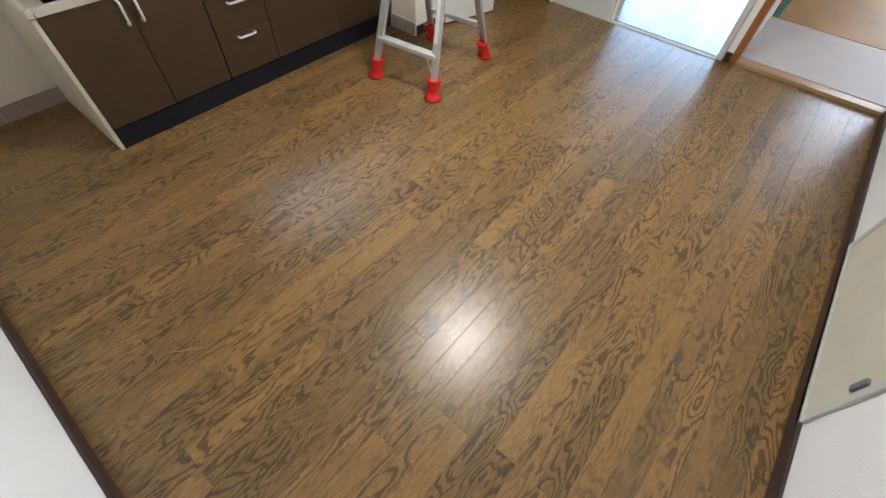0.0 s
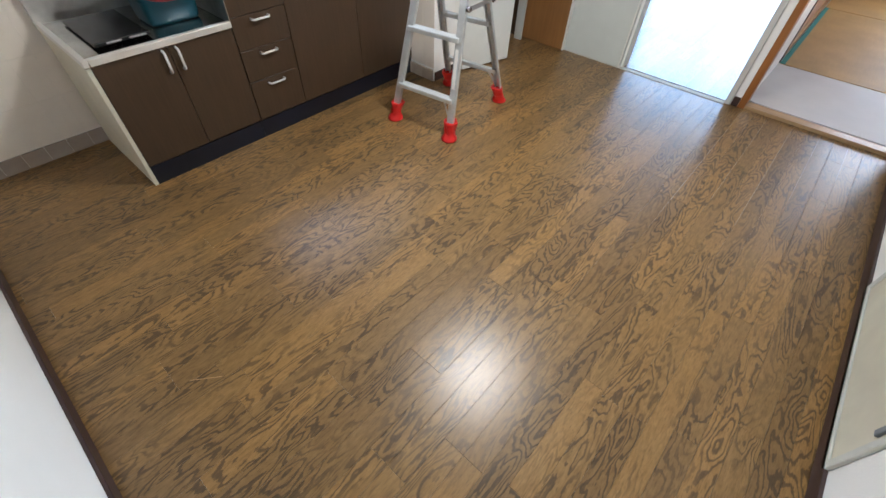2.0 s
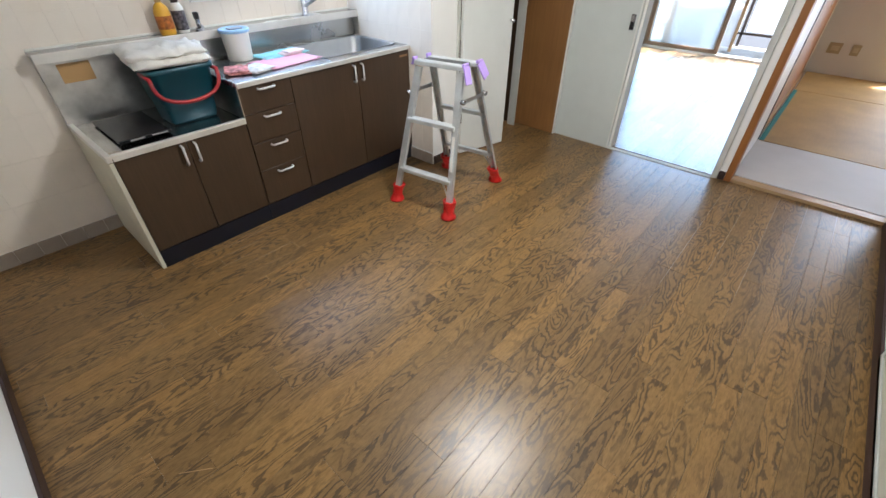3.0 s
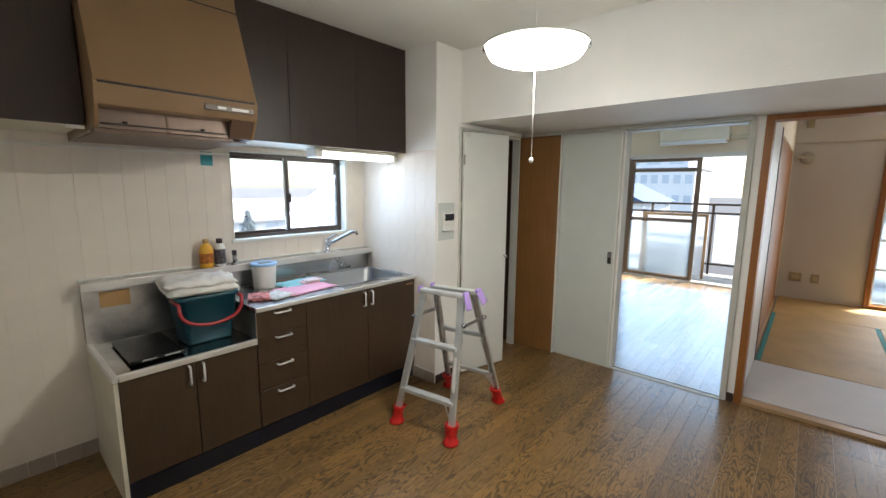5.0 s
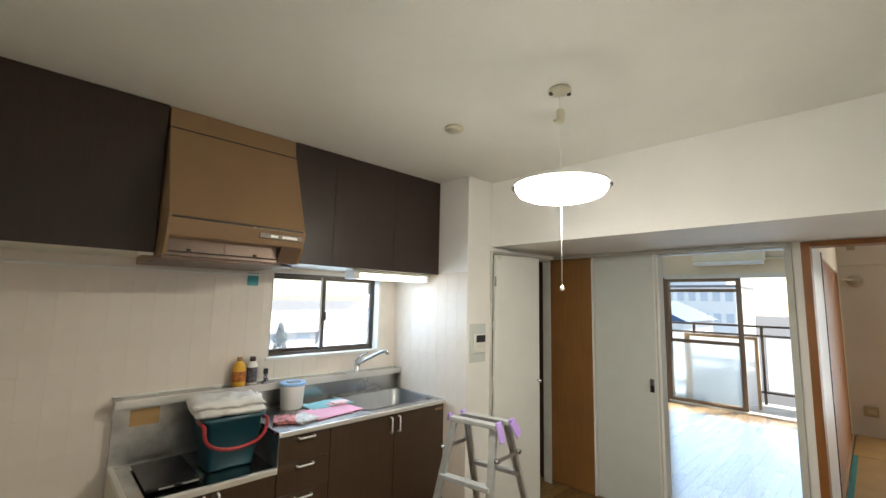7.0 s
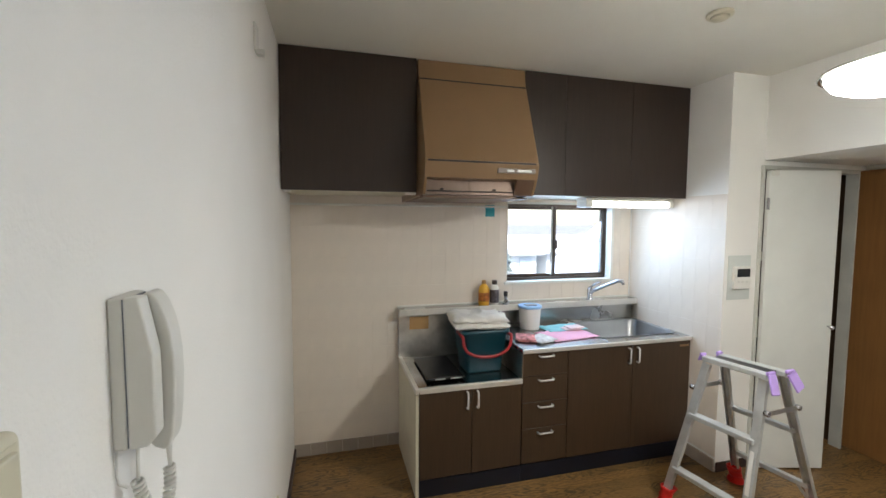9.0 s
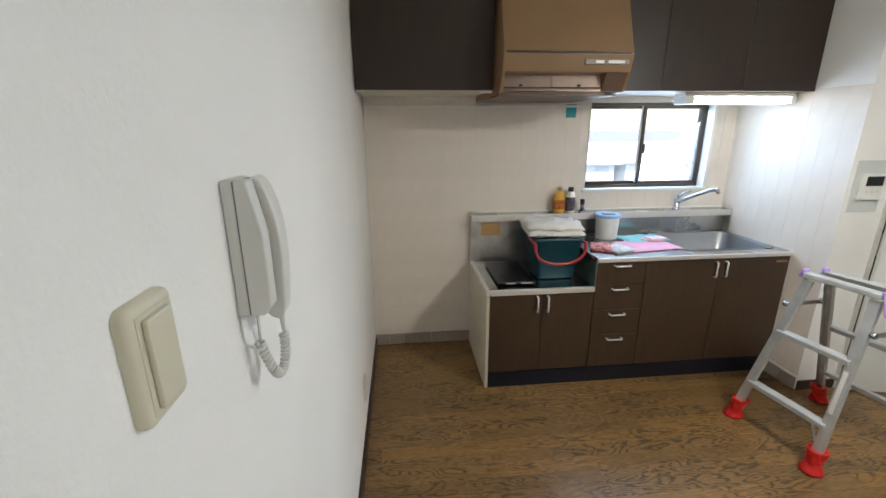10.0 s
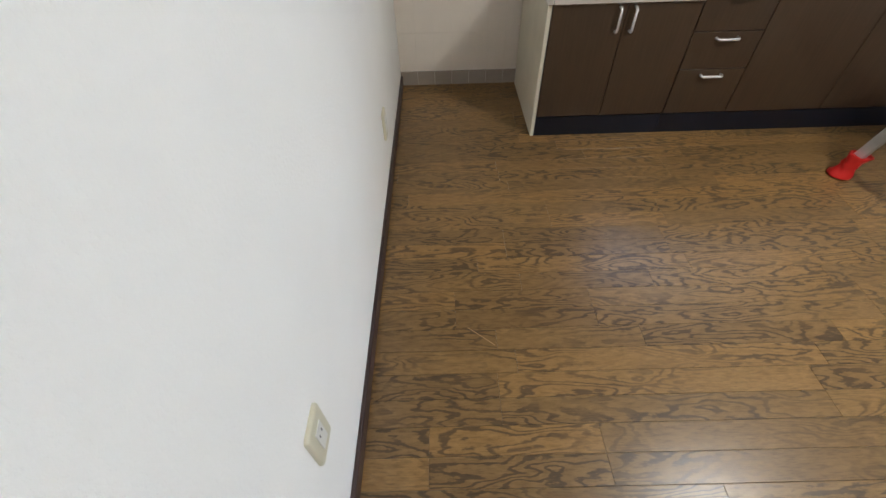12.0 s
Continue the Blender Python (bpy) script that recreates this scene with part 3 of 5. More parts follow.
# ---- wall cabinets and hood ----
CF, CZ = -0.474, 1.677
root = thing("wall_cabinet", (0.35, -0.2, CZ), "tall dark brown single-door wall cabinet beside the hood", "cabinet")
part("body", block(0.003, 0.69, CF + 0.02, NORTH, CZ + 0.004, TOP - 0.002), SIDE_CREAM, root)
part("door", block(0.005, 0.692, CF, CF + 0.019, CZ, TOP - 0.004, 0.0015), DARK_LAM, root)
part("corner_clip", block(0.63, 0.69, CF + 0.0, CF + 0.02, CZ - 0.014, CZ - 0.001, 0.002), WHITE_PLASTIC, root, "white clip")
part("corner_clip", block(0.012, 0.05, CF + 0.0, CF + 0.02, CZ - 0.010, CZ - 0.001, 0.002), WHITE_PLASTIC, root, "white clip")
for x0, x1 in ((1.325, 1.592), (1.592, 2.053), (2.053, 2.485)):
    root = thing("wall_cabinet", ((x0 + x1) / 2, -0.2, CZ), "dark brown wall cabinet over the sink window", "cabinet", "wall cabinets over the window")
    part("body", block(x0, x1, CF + 0.02, NORTH, CZ + 0.004, TOP - 0.002), SIDE_CREAM, root)
    part("door", block(x0 + 0.001, x1 - 0.001, CF, CF + 0.019, CZ, TOP - 0.004, 0.0015), DARK_LAM, root)

HX0, HX1 = 0.70, 1.32
root = thing("range_hood", (1.01, -0.3, 1.67), "brown enamel range hood between wall cabinets", "range hood")
part("duct_cover", prism([(NORTH, 2.28), (-0.49, 2.28), (-0.47, TOP - 0.003), (NORTH, TOP - 0.003)], "x", HX0, HX1, 0.004), HOOD, root)
part("front_panel", prism([(-0.02, 1.832), (-0.662, 1.832), (-0.495, 2.272), (-0.02, 2.272)], "x", HX0, HX1, 0.004), HOOD, root)
part("seam_strip", block(HX0 + 0.006, HX1 - 0.006, -0.488, 0.0, 2.270, 2.282), HOOD_DARK, root, "dark seam")
part("seam_strip", block(HX0 + 0.004, HX1 - 0.004, -0.655, -0.05, 1.820, 1.834), HOOD_DARK, root, "dark seam")
part("control_band", prism([(-0.02, 1.822), (-0.665, 1.822), (-0.645, 1.745), (-0.60, 1.738), (-0.56, 1.76), (-0.56, 1.805), (-0.02, 1.805)], "x", HX0, HX1, 0.002), HOOD, root)
for a, b in ((HX0 - 0.001, HX0 + 0.012), (HX1 - 0.012, HX1 + 0.001)):
    part("side_plate", prism([(NORTH, 1.645), (-0.60, 1.66), (-0.645, 1.745), (-0.664, 1.821), (-0.655, 1.836), (NORTH, 1.836)], "x", a, b), HOOD, root)
# cover, rim and bottom plate carry shade in their darker colour
part("corner_cover", prism([(-0.50, 1.662), (-0.598, 1.662), (-0.642, 1.745), (-0.50, 1.745)], "x", HX1 - 0.115, HX1 - 0.012), HOOD_SHADED, root, "corner cover, its enamel darkened for shade")
part("filter_rail", block(HX0 + 0.02, HX1 - 0.12, -0.606, -0.596, 1.676, 1.682, 0.001), HOOD_DARK, root)
part("lower_rim", block(HX0 - 0.005, HX1 - 0.1, -0.61, -0.55, 1.642, 1.658, 0.003), HOOD_SHADED, root)
part("bottom_plate", block(HX0 + 0.012, HX1 - 0.012, -0.55, NORTH, 1.646, 1.654), HOOD_SHADED, root)
part("filter", prism([(-0.40, 1.66), (-0.598, 1.662), (-0.575, 1.79), (-0.40, 1.79)], "x", HX0 + 0.014, HX1 - 0.117), HOOD_IN, root, "grease filter")
part("filter_divider", bar((0.955, -0.600, 1.664), (0.955, -0.577, 1.785), 0.012, 0.003, (0, 1, 0), 0.001), HOOD_IN, root)
for x in (0.80, 1.09):
    part("filter_knob", block(x - 0.008, x + 0.008, -0.608, -0.594, 1.684, 1.694, 0.003), HOOD_DARK, root)
part("switch_panel", block(1.085, 1.30, -0.664, -0.650, 1.775, 1.80, 0.002), plain("switch_band", (0.17, 0.125, 0.09), 0.35), root, "grey-brown switch panel")
for a, b in ((1.135, 1.175), (1.195, 1.275)):
    part("switch", block(a, b, -0.669, -0.660, 1.781, 1.793, 0.002), WHITE_PLASTIC, root, "white slide switch")

root = thing("cabinet_light", (2.12, -0.33, 1.64), "white fluorescent tube light under the wall cabinets", "light")
part("housing", block(1.795, 2.46, -0.39, -0.29, 1.656, CZ - 0.001, 0.004), WHITE_PLASTIC, root)
part("end_cap", block(1.795, 1.845, -0.397, -0.285, 1.616, 1.656, 0.006), WHITE_PLASTIC, root)
part("end_cap", block(2.436, 2.466, -0.395, -0.285, 1.618, 1.656, 0.006), WHITE_PLASTIC, root)
part("diffuser", block(1.845, 2.435, -0.393, -0.287, 1.618, 1.656, 0.012, 3), TUBE_GLOWING, root, "glowing white diffuser")

# ---- kitchen window ----
root = thing("window_kitchen", (1.87, NORTH + 0.1, WZ0), "bronze aluminium sliding window with two panes", "window")
root["kind"] = "structure"
FY = NORTH + 0.055
bm = bmesh.new()
block(WX0, WX1, FY, FY + 0.07, WZ0, WZ0 + 0.02, 0.002, 1, bm)
block(WX0, WX1, FY, FY + 0.07, WZ1 - 0.018, WZ1, 0.002, 1, bm)
block(WX0, WX0 + 0.012, FY, FY + 0.07, WZ0, WZ1, 0.002, 1, bm)
block(WX1 - 0.014, WX1, FY, FY + 0.07, WZ0, WZ1, 0.002, 1, bm)
part("window_frame", bm, BRONZE, root)


def sash(parent, x0, x1, y, z0, z1, w=0.028, axis="x", mat=None, pane=None, rails=(), rail_w=0.024):
    """A glazed sliding sash: stiles, rails and a pane."""
    def put(a0, a1, c0, c1, b):
        return block(a0, a1, y, y + 0.024, c0, c1, 0.0015, 1, b) if axis == "x" else block(y, y + 0.024, a0, a1, c0, c1, 0.0015, 1, b)
    b = bmesh.new()
    put(x0, x0 + w, z0, z1, b), put(x1 - w, x1, z0, z1, b), put(x0 + w, x1 - w, z0, z0 + w, b), put(x0 + w, x1 - w, z1 - w, z1, b)
    for z in rails:
        put(x0 + w, x1 - w, z - rail_w / 2, z + rail_w / 2, b)
    s = part("sash", b, mat or BRONZE, parent)
    g = block(x0 + w, x1 - w, y + 0.009, y + 0.014, z0 + w, z1 - w) if axis == "x" else block(y + 0.009, y + 0.014, x0 + w, x1 - w, z0 + w, z1 - w)
    p = part("pane", g, pane or GLASS, s, "frosted glass pane" if pane is FROST else "glass pane with a pale veil for glare" if pane is VEILED else "clear glass pane")
    p.visible_shadow = False
    return s


sash(root, WX0 + 0.012, 1.885, FY + 0.035, WZ0 + 0.02, WZ1 - 0.018, 0.02, pane=VEILED)
s = sash(root, 1.860, WX1 - 0.014, FY + 0.006, WZ0 + 0.02, WZ1 - 0.018, 0.02, pane=VEILED)
part("weather_strip", block(1.850, 1.860, FY + 0.018, FY + 0.03, WZ0 + 0.03, WZ1 - 0.018, 0.002), GREY_PLASTIC, root, "pale grey seal")
part("latch", block(1.861, 1.885, FY - 0.012, FY + 0.006, 1.32, 1.385, 0.006), DARK_EDGE, root, "dark grey crescent latch")
bm = bmesh.new()
block(WX0 - 0.02, WX1 + 0.02, NORTH - 0.02, NORTH + 0.054, WZ0 - 0.018, WZ0 + 0.001, 0.003, 2, bm)
part("window_sill", bm, WHITE_PLASTIC, root, "white window sill")
bm = bmesh.new()
block(WX0 - 0.0, WX0 + 0.001, NORTH - 0.006, NORTH + 0.054, WZ0, WZ1, 0, 1, bm)
block(WX1 - 0.001, WX1 + 0.02, NORTH - 0.012, NORTH + 0.054, WZ0, WZ1, 0, 1, bm)
block(WX0, WX1, NORTH - 0.006, NORTH + 0.054, WZ1 - 0.001, WZ1 + 0.012, 0, 1, bm)
part("reveal_lining", bm, WHITE_PLASTIC, root)

# ---- pendant lamp, detector ----
LX, LY, LZ = 1.82, -1.885, 1.955
root = thing("pendant_lamp", (LX, LY, 1.60), "round white pendant lamp, lit, with a pull cord", "lamp")
R = 0.195
part("shade", lathe(LX, LY, [(0.184, LZ + 0.018), (R, LZ + 0.014), (R + 0.005, LZ + 0.004), (R + 0.002, LZ + 0.002), (R - 0.004, LZ + 0.010), (0.186, LZ + 0.013)], 64, False), GLASS, root, "thin clear rim", True).visible_shadow = False
part("diffuser", lathe(LX, LY, [(0.0005, LZ - 0.045), (0.09, LZ - 0.044), (0.14, LZ - 0.038), (0.168, LZ - 0.026), (0.181, LZ - 0.008), (0.183, LZ + 0.001), (0.181, LZ + 0.008)], 64, False), SHADE_GLOW, root, "glowing white disc", True)
part("top_plate", lathe(LX, LY, [(0.183, LZ + 0.0085), (0.184, LZ + 0.014), (0.12, LZ + 0.028), (0.02, LZ + 0.038), (0.001, LZ + 0.038)], 64), TOP_GLOW, root, "white top cover", True)
part("cord", tube([(LX, LY, LZ + 0.005), (LX, LY, TOP - 0.03)], 0.0018, 6), WHITE_PLASTIC, root)
part("cord_adjuster", block(LX - 0.012, LX + 0.018, LY - 0.014, LY + 0.014, 2.235, 2.298, 0.009, 3), CREAM_PLASTIC, root, "cream cord adjuster")
part("ceiling_rose", lathe(LX, LY, [(0.045, TOP - 0.002), (0.048, TOP - 0.014), (0.03, TOP - 0.022), (0.012, TOP - 0.03), (0.001, TOP - 0.03)], 24), CREAM_PLASTIC, root, "cream ceiling rose", True)
part("pull_cord", tube([(LX, LY, LZ - 0.045), (LX, LY, 1.56)], 0.0013, 6), WHITE_PLASTIC, root)
part("cord_ball", lathe(LX, LY, [(0.001, 1.537), (0.007, 1.54), (0.009, 1.547), (0.007, 1.556), (0.001, 1.56)], 12), WHITE_PLASTIC, root, "white plastic ball", True)
part("rose_screw", block(LX - 0.034, LX - 0.020, LY + 0.018, LY + 0.032, TOP - 0.028, TOP - 0.012, 0.003), DARK_EDGE, root, "dark hook slot")
part("rose_screw", block(LX + 0.020, LX + 0.034, LY - 0.034, LY - 0.020, TOP - 0.028, TOP - 0.012, 0.003), DARK_EDGE, root, "dark hook slot")
part("adjuster_wing", block(LX - 0.040, LX + 0.004, LY - 0.010, LY + 0.010, 2.228, 2.240, 0.004), CREAM_PLASTIC, root)
root = thing("heat_detector", (1.803, -1.280, TOP - 0.03), "round cream ceiling heat detector", "detector")
part("base", lathe(1.803, -1.280, [(0.05, TOP - 0.001), (0.05, TOP - 0.012), (0.045, TOP - 0.016)], 32), CREAM_PLASTIC, root, "", True)
part("dome", lathe(1.803, -1.280, [(0.035, TOP - 0.016), (0.03, TOP - 0.026), (0.001, TOP - 0.03)], 32), CREAM_PLASTIC, root, "", True)

# ---- step ladder ----
root = thing("step_ladder", (2.28, -1.12, 0), "folding aluminium step ladder with red rubber boots and lilac caps", "ladder")
F = [Vector((1.954, -0.939, 0)), Vector((2.008, -1.333, 0)), Vector((2.532, -0.876, 0)), Vector((2.591, -1.264, 0))]
along = (F[1] - F[0]).normalized()
across = Vector((-along.y, along.x, 0))
LT = 0.843
tops = [Vector((x, y, LT)) for x, y in ((2.050, -1.081), (2.104, -1.320), (2.152, -1.083), (2.215, -1.321))]


def on_leg(k, z):
    f = F[k] + Vector((0, 0, 0.02))
    return f.lerp(tops[k], (z - f.z) / (tops[k].z - f.z))


def leg_channel(p, q, out):
    """A U-shaped rail of sheet metal, open towards the other pair of legs."""
    bm = bar(p + out * 0.010, q + out * 0.010, 0.038, 0.003, out, 0.001)
    side = (q - p).cross(out).normalized()
    for s in (-1, 1):
        flange = bar(p + side * 0.0175 * s, q + side * 0.0175 * s, 0.003, 0.020, out, 0.001)
        me = bpy.data.meshes.new("joint")
        flange.to_mesh(me)
        bm.from_mesh(me)
        flange.free()
        bpy.data.meshes.remove(me)
    return bm


for k in range(4):
    out = across if k > 1 else -across
    part("leg", leg_channel(on_leg(k, 0.095), tops[k] - Vector((0, 0, 0.02)), out), ALU, root)
    foot = on_leg(k, 0.0)
    boot = lathe(F[k].x, F[k].y, [(0.038, 0.001), (0.046, 0.006), (0.045, 0.016), (0.038, 0.026), (0.036, 0.034), (0.0315, 0.044), (0.030, 0.056), (0.034, 0.066), (0.031, 0.074), (0.035, 0.095), (0.039, 0.114), (0.036, 0.117), (0.031, 0.108)], 24)
    lean = (tops[k] - F[k])
    for v in boot.verts:
        v.co.x += lean.x / lean.z * v.co.z
        v.co.y += lean.y / lean.z * v.co.z
        a = math.atan2(v.co.y - F[k].y, v.co.x - F[k].x)
        v.co.x += 0.0045 * math.sin(5 * a + k + 60 * v.co.z) * (v.co.z > 0.02)
        v.co.y += 0.0045 * math.cos(4 * a + k + 50 * v.co.z) * (v.co.z > 0.02)
    part("boot", boot, RED, root, "bright red rubber boot", True)
for a, b in ((0, 1), (2, 3)):
    for z in (0.23, 0.54):
        part("rung", bar(on_leg(a, z), on_leg(b, z), 0.048 if a == 0 else 0.03, 0.024, (0, 0, 1), 0.003), ALU, root)
for a, b in ((0, 1), (2, 3)):
    part("step_board", bar(tops[a] - along * 0.02, tops[b] + along * 0.02, 0.046, 0.024, (0, 0, 1), 0.004), ALU, root)
side_a, side_b = tops[0].lerp(tops[2], 0.5), tops[1].lerp(tops[3], 0.5)
part("grip_strip", bar(side_a + Vector((0, 0, 0.005)), side_b + Vector((0, 0, 0.005)), 0.052, 0.012), BLACK, root, "black rubber strip")
for k in range(4):
    big = k % 2
    e = 1 if big else -1
    fall = (F[k] - tops[k]).normalized()
    top = tops[k] + along * e * 0.030 + Vector((0, 0, 0.012))
    part("cap", bar(top, top + fall * (0.085 if big else 0.03) + along * e * (0.026 if big else 0.004), 0.056 if big else 0.03, 0.010, along, 0.004), PURPLE, root, "lilac plastic cap")
    part("cap_rim", bar(top - along * e * 0.012 + Vector((0, 0, 0.004)), top + along * e * 0.004 + Vector((0, 0, 0.004)), 0.05 if big else 0.034, 0.016, (0, 0, 1), 0.003), PURPLE, root, "lilac plastic cap")
for e, (a, b) in ((0, (0, 2)), (1, (1, 3))):
    p, q = on_leg(a, 0.68), on_leg(b, 0.68)
    s = along * (0.030 if e else -0.030)
    part("spreader", bar(p + s, q + s, 0.005, 0.022, (0, 0, 1), 0.001), STEEL_DULL, root)
    for c in (p + s, q + s):
        part("rivet", tube([c - along * 0.01, c + along * 0.010], 0.013, 10), CHROME, root)
part("label_strip", bar(on_leg(1, 0.30) - across * 0.016, on_leg(1, 0.50) - across * 0.016, 0.018, 0.002, across, 0.0005), PAPER, root, "worn white label")
for k in (1, 3):
    inward = along * -0.035
    part("foot_lever", bar(on_leg(k, 0.14) + inward * 0.6, on_leg(k, 0.21) + inward * 1.6, 0.004, 0.014), ALU, root)

setting("tile_top_trim", block(0, WX0, NORTH - 0.014, NORTH - 0.0015, 1.618, 1.632, 0.003), WHITE_PLASTIC, "thin white trim along the top of the wall tiles", "trim")

# ---- things on the worktop ----
root = thing("cleaning_bucket", (1.13, -0.3, 0.62), "dark teal rectangular bucket with a red handle", "bucket")
bm = bmesh.new()
rings = []
for hx, hy, z, r in ((0.115, 0.085, 0.622, 0.02), (0.122, 0.092, 0.635, 0.025), (0.130, 0.098, 0.725, 0.027), (0.138, 0.105, 0.732, 0.028), (0.150, 0.115, 0.86, 0.03), (0.162, 0.125, 0.865, 0.03), (0.162, 0.125, 0.885, 0.03), (0.150, 0.115, 0.885, 0.028), (0.12, 0.09, 0.65, 0.02)):
    rings.append([bm.verts.new((1.13 + x, -0.30 + y, z)) for x, y in rounded(-hx, hx, -hy, hy, r, 4)])
for a, b in zip(rings, rings[1:]):
    for k in range(len(a)):
        bm.faces.new((a[k], a[(k + 1) % len(a)], b[(k + 1) % len(a)], b[k])).smooth = True
bm.faces.new(rings[0][::-1])
bm.faces.new(rings[-1])
bmesh.ops.scale(bm, verts=bm.verts, vec=(0.93, 1, 1), space=Matrix.Translation((-1.13, 0, 0)))
part("tub", bm, TEAL_PLASTIC, root)
arc = [(0.979, -0.31, 0.86)] + [(1.128 - 0.152 * math.cos(math.pi * k / 20), -0.436 - 0.012 * math.sin(math.pi * k / 20), 0.855 - 0.120 * math.sin(math.pi * k / 20) ** 0.62) for k in range(0, 21)] + [(1.279, -0.33, 0.85)]
part("handle", tube(arc, 0.0095, 10), RED_HANDLE, root, "red plastic handle")


def cloth(name, cx, cy, z, wide, deep, high, layers, material, label, category, turn=0, seed=1, rumple=1.0):
    """A folded cloth: rounded, uneven layers one above another."""
    r = random.Random(seed)
    root = thing(name, (cx, cy, z), label, category)
    m = Matrix.Translation((cx, cy, 0)) @ Matrix.Rotation(radians(turn), 4, "Z")
    each = high / layers
    for k in range(layers):
        b = bmesh.new()
        bmesh.ops.create_grid(b, x_segments=22, y_segments=16, size=0.5)
        top = b.verts[:]
        w, d = wide * r.uniform(0.9, 1.0), deep * r.uniform(0.9, 1.0)
        ox, oy = r.uniform(-0.01, 0.01), r.uniform(-0.008, 0.008)
        ret = bmesh.ops.extrude_face_region(b, geom=b.faces[:])
        up = {e for e in ret["geom"] if isinstance(e, bmesh.types.BMVert)}
        for v in b.verts:
            ex, ey = abs(v.co.x) * 2, abs(v.co.y) * 2
            rim = max(0, max(ex, ey) - 0.82) / 0.18
            n1 = noise.noise(Vector((v.co.x * 5 + seed, v.co.y * 5, k)))
            n2 = noise.noise(Vector((v.co.x * 14, v.co.y * 14 + seed, k)))
            n3 = noise.noise(Vector((v.co.x * 9 + v.co.y * 4, v.co.y * 3 - seed, k)))
            lift = (n1 * 0.35 + n2 * 0.18 + n3 * 0.3 * (rumple - 1)) * each * rumple
            h = each * (0.98 - 0.42 * rim ** 2) if v in up else each * (0.02 + 0.42 * rim ** 2)
            v.co = Vector((v.co.x * w * (1 + 0.03 * n1) + ox, v.co.y * d * (1 + 0.05 * n2) + oy, z + k * each + max(0.0005, h + (lift if v in up or k else 0))))
        bmesh.ops.recalc_face_normals(b, faces=b.faces)
        bmesh.ops.transform(b, matrix=m, verts=b.verts)
        part("layer", b, material, root, "", True)
    return root


cloth("folded_towel", 1.12, -0.30, 0.886, 0.36, 0.27, 0.076, 2, TOWEL, "folded white towels lying on the bucket", "towel", -6, 3, 1.5)
cloth("pink_cloth", 1.70, -0.36, 0.801, 0.36, 0.24, 0.010, 1, PINK, "pink cleaning cloth spread on the worktop", "cloth", 8, 5)
cloth("aqua_cloth", 1.76, -0.20, 0.801, 0.32, 0.17, 0.016, 1, AQUA, "aqua cleaning cloth on the worktop", "cloth", 5, 7)
cloth("sponge_cloth", 1.80, -0.27, 0.812, 0.13, 0.08, 0.024, 2, plain("pale_pink_cloth", (0.8, 0.66, 0.68), 0.9), "pale folded wiping cloth on a pink cloth", "cloth", 4, 9)
cloth("wiping_cloth", 1.41, -0.38, 0.801, 0.13, 0.16, 0.020, 2, plain("red_white_cloth", (0.72, 0.24, 0.24), 0.9, vary=0.75, scale=34), "red patterned folded wiping cloth", "cloth", -25, 11)
cloth("wiping_cloth", 1.49, -0.41, 0.801, 0.17, 0.17, 0.018, 2, plain("white_grey_cloth", (0.72, 0.72, 0.74), 0.9, vary=0.25, scale=30), "white folded wiping cloth", "cloth", 18, 13)

TX, TY = 1.555, -0.13
root = thing("cleaning_tub", (TX, TY, 0.80), "round cream tub with a pale blue lid", "container")
part("tub", lathe(TX, TY, [(0.062, 0.8005), (0.066, 0.806), (0.074, 0.945), (0.074, 0.95)], 32), WHITE_PLASTIC, root, "", True)
part("lid", lathe(TX, TY, [(0.079, 0.945), (0.081, 0.95), (0.081, 0.96), (0.072, 0.963), (0.068, 0.957), (0.02, 0.957)], 32), BLUE_LID, root, "pale blue lid", True)
part("lid_flap", block(TX - 0.03, TX + 0.045, TY - 0.02, TY + 0.03, 0.957, 0.963, 0.003), SWITCH_GREY, root, "dark grey lid flap")
root = thing("spray_bottle", (1.258, -0.02, 0.956), "yellow cleaner bottle with a brown label", "bottle")
part("bottle", lathe(1.258, -0.025, [(0.034, 0.957), (0.038, 0.965), (0.038, 1.06), (0.03, 1.085), (0.016, 1.10), (0.014, 1.105)], 24), YELLOW, root, "", True)
part("label", lathe(1.258, -0.025, [(0.0388, 0.985), (0.0388, 1.045)], 24, False), BROWN_LABEL, root, "brown and orange label", True)
part("cap", lathe(1.258, -0.025, [(0.015, 1.104), (0.015, 1.125), (0.012, 1.128)], 16), TAN_MATTE, root, "tan cap", True)
root = thing("cleaner_bottle", (1.335, -0.02, 0.956), "white cleaner bottle with a dark label and brown cap", "bottle")
part("bottle", lathe(1.335, -0.025, [(0.028, 0.957), (0.031, 0.963), (0.031, 1.07), (0.022, 1.09), (0.017, 1.098)], 24), WHITE_PLASTIC, root, "", True)
part("label", lathe(1.335, -0.025, [(0.0316, 0.972), (0.0316, 1.062)], 24, False), plain("dark_print", (0.1, 0.09, 0.1), 0.4, vary=0.9, scale=60), root, "dark printed label", True)
part("cap", lathe(1.335, -0.025, [(0.018, 1.097), (0.018, 1.122), (0.015, 1.126)], 16), DARK_EDGE, root, "dark brown cap", True)
root = thing("gas_valve", (1.42, -0.02, 0.956), "chrome gas tap with a black knob on the ledge", "gas tap")
part("body", lathe(1.42, -0.025, [(0.022, 0.956), (0.022, 0.968), (0.012, 0.972), (0.012, 1.01), (0.014, 1.012)], 20), CHROME, root, "", True)
part("outlet", tube([(1.42, -0.025, 0.985), (1.42, -0.06, 0.98), (1.42, -0.07, 0.975)], 0.008, 10), CHROME, root)
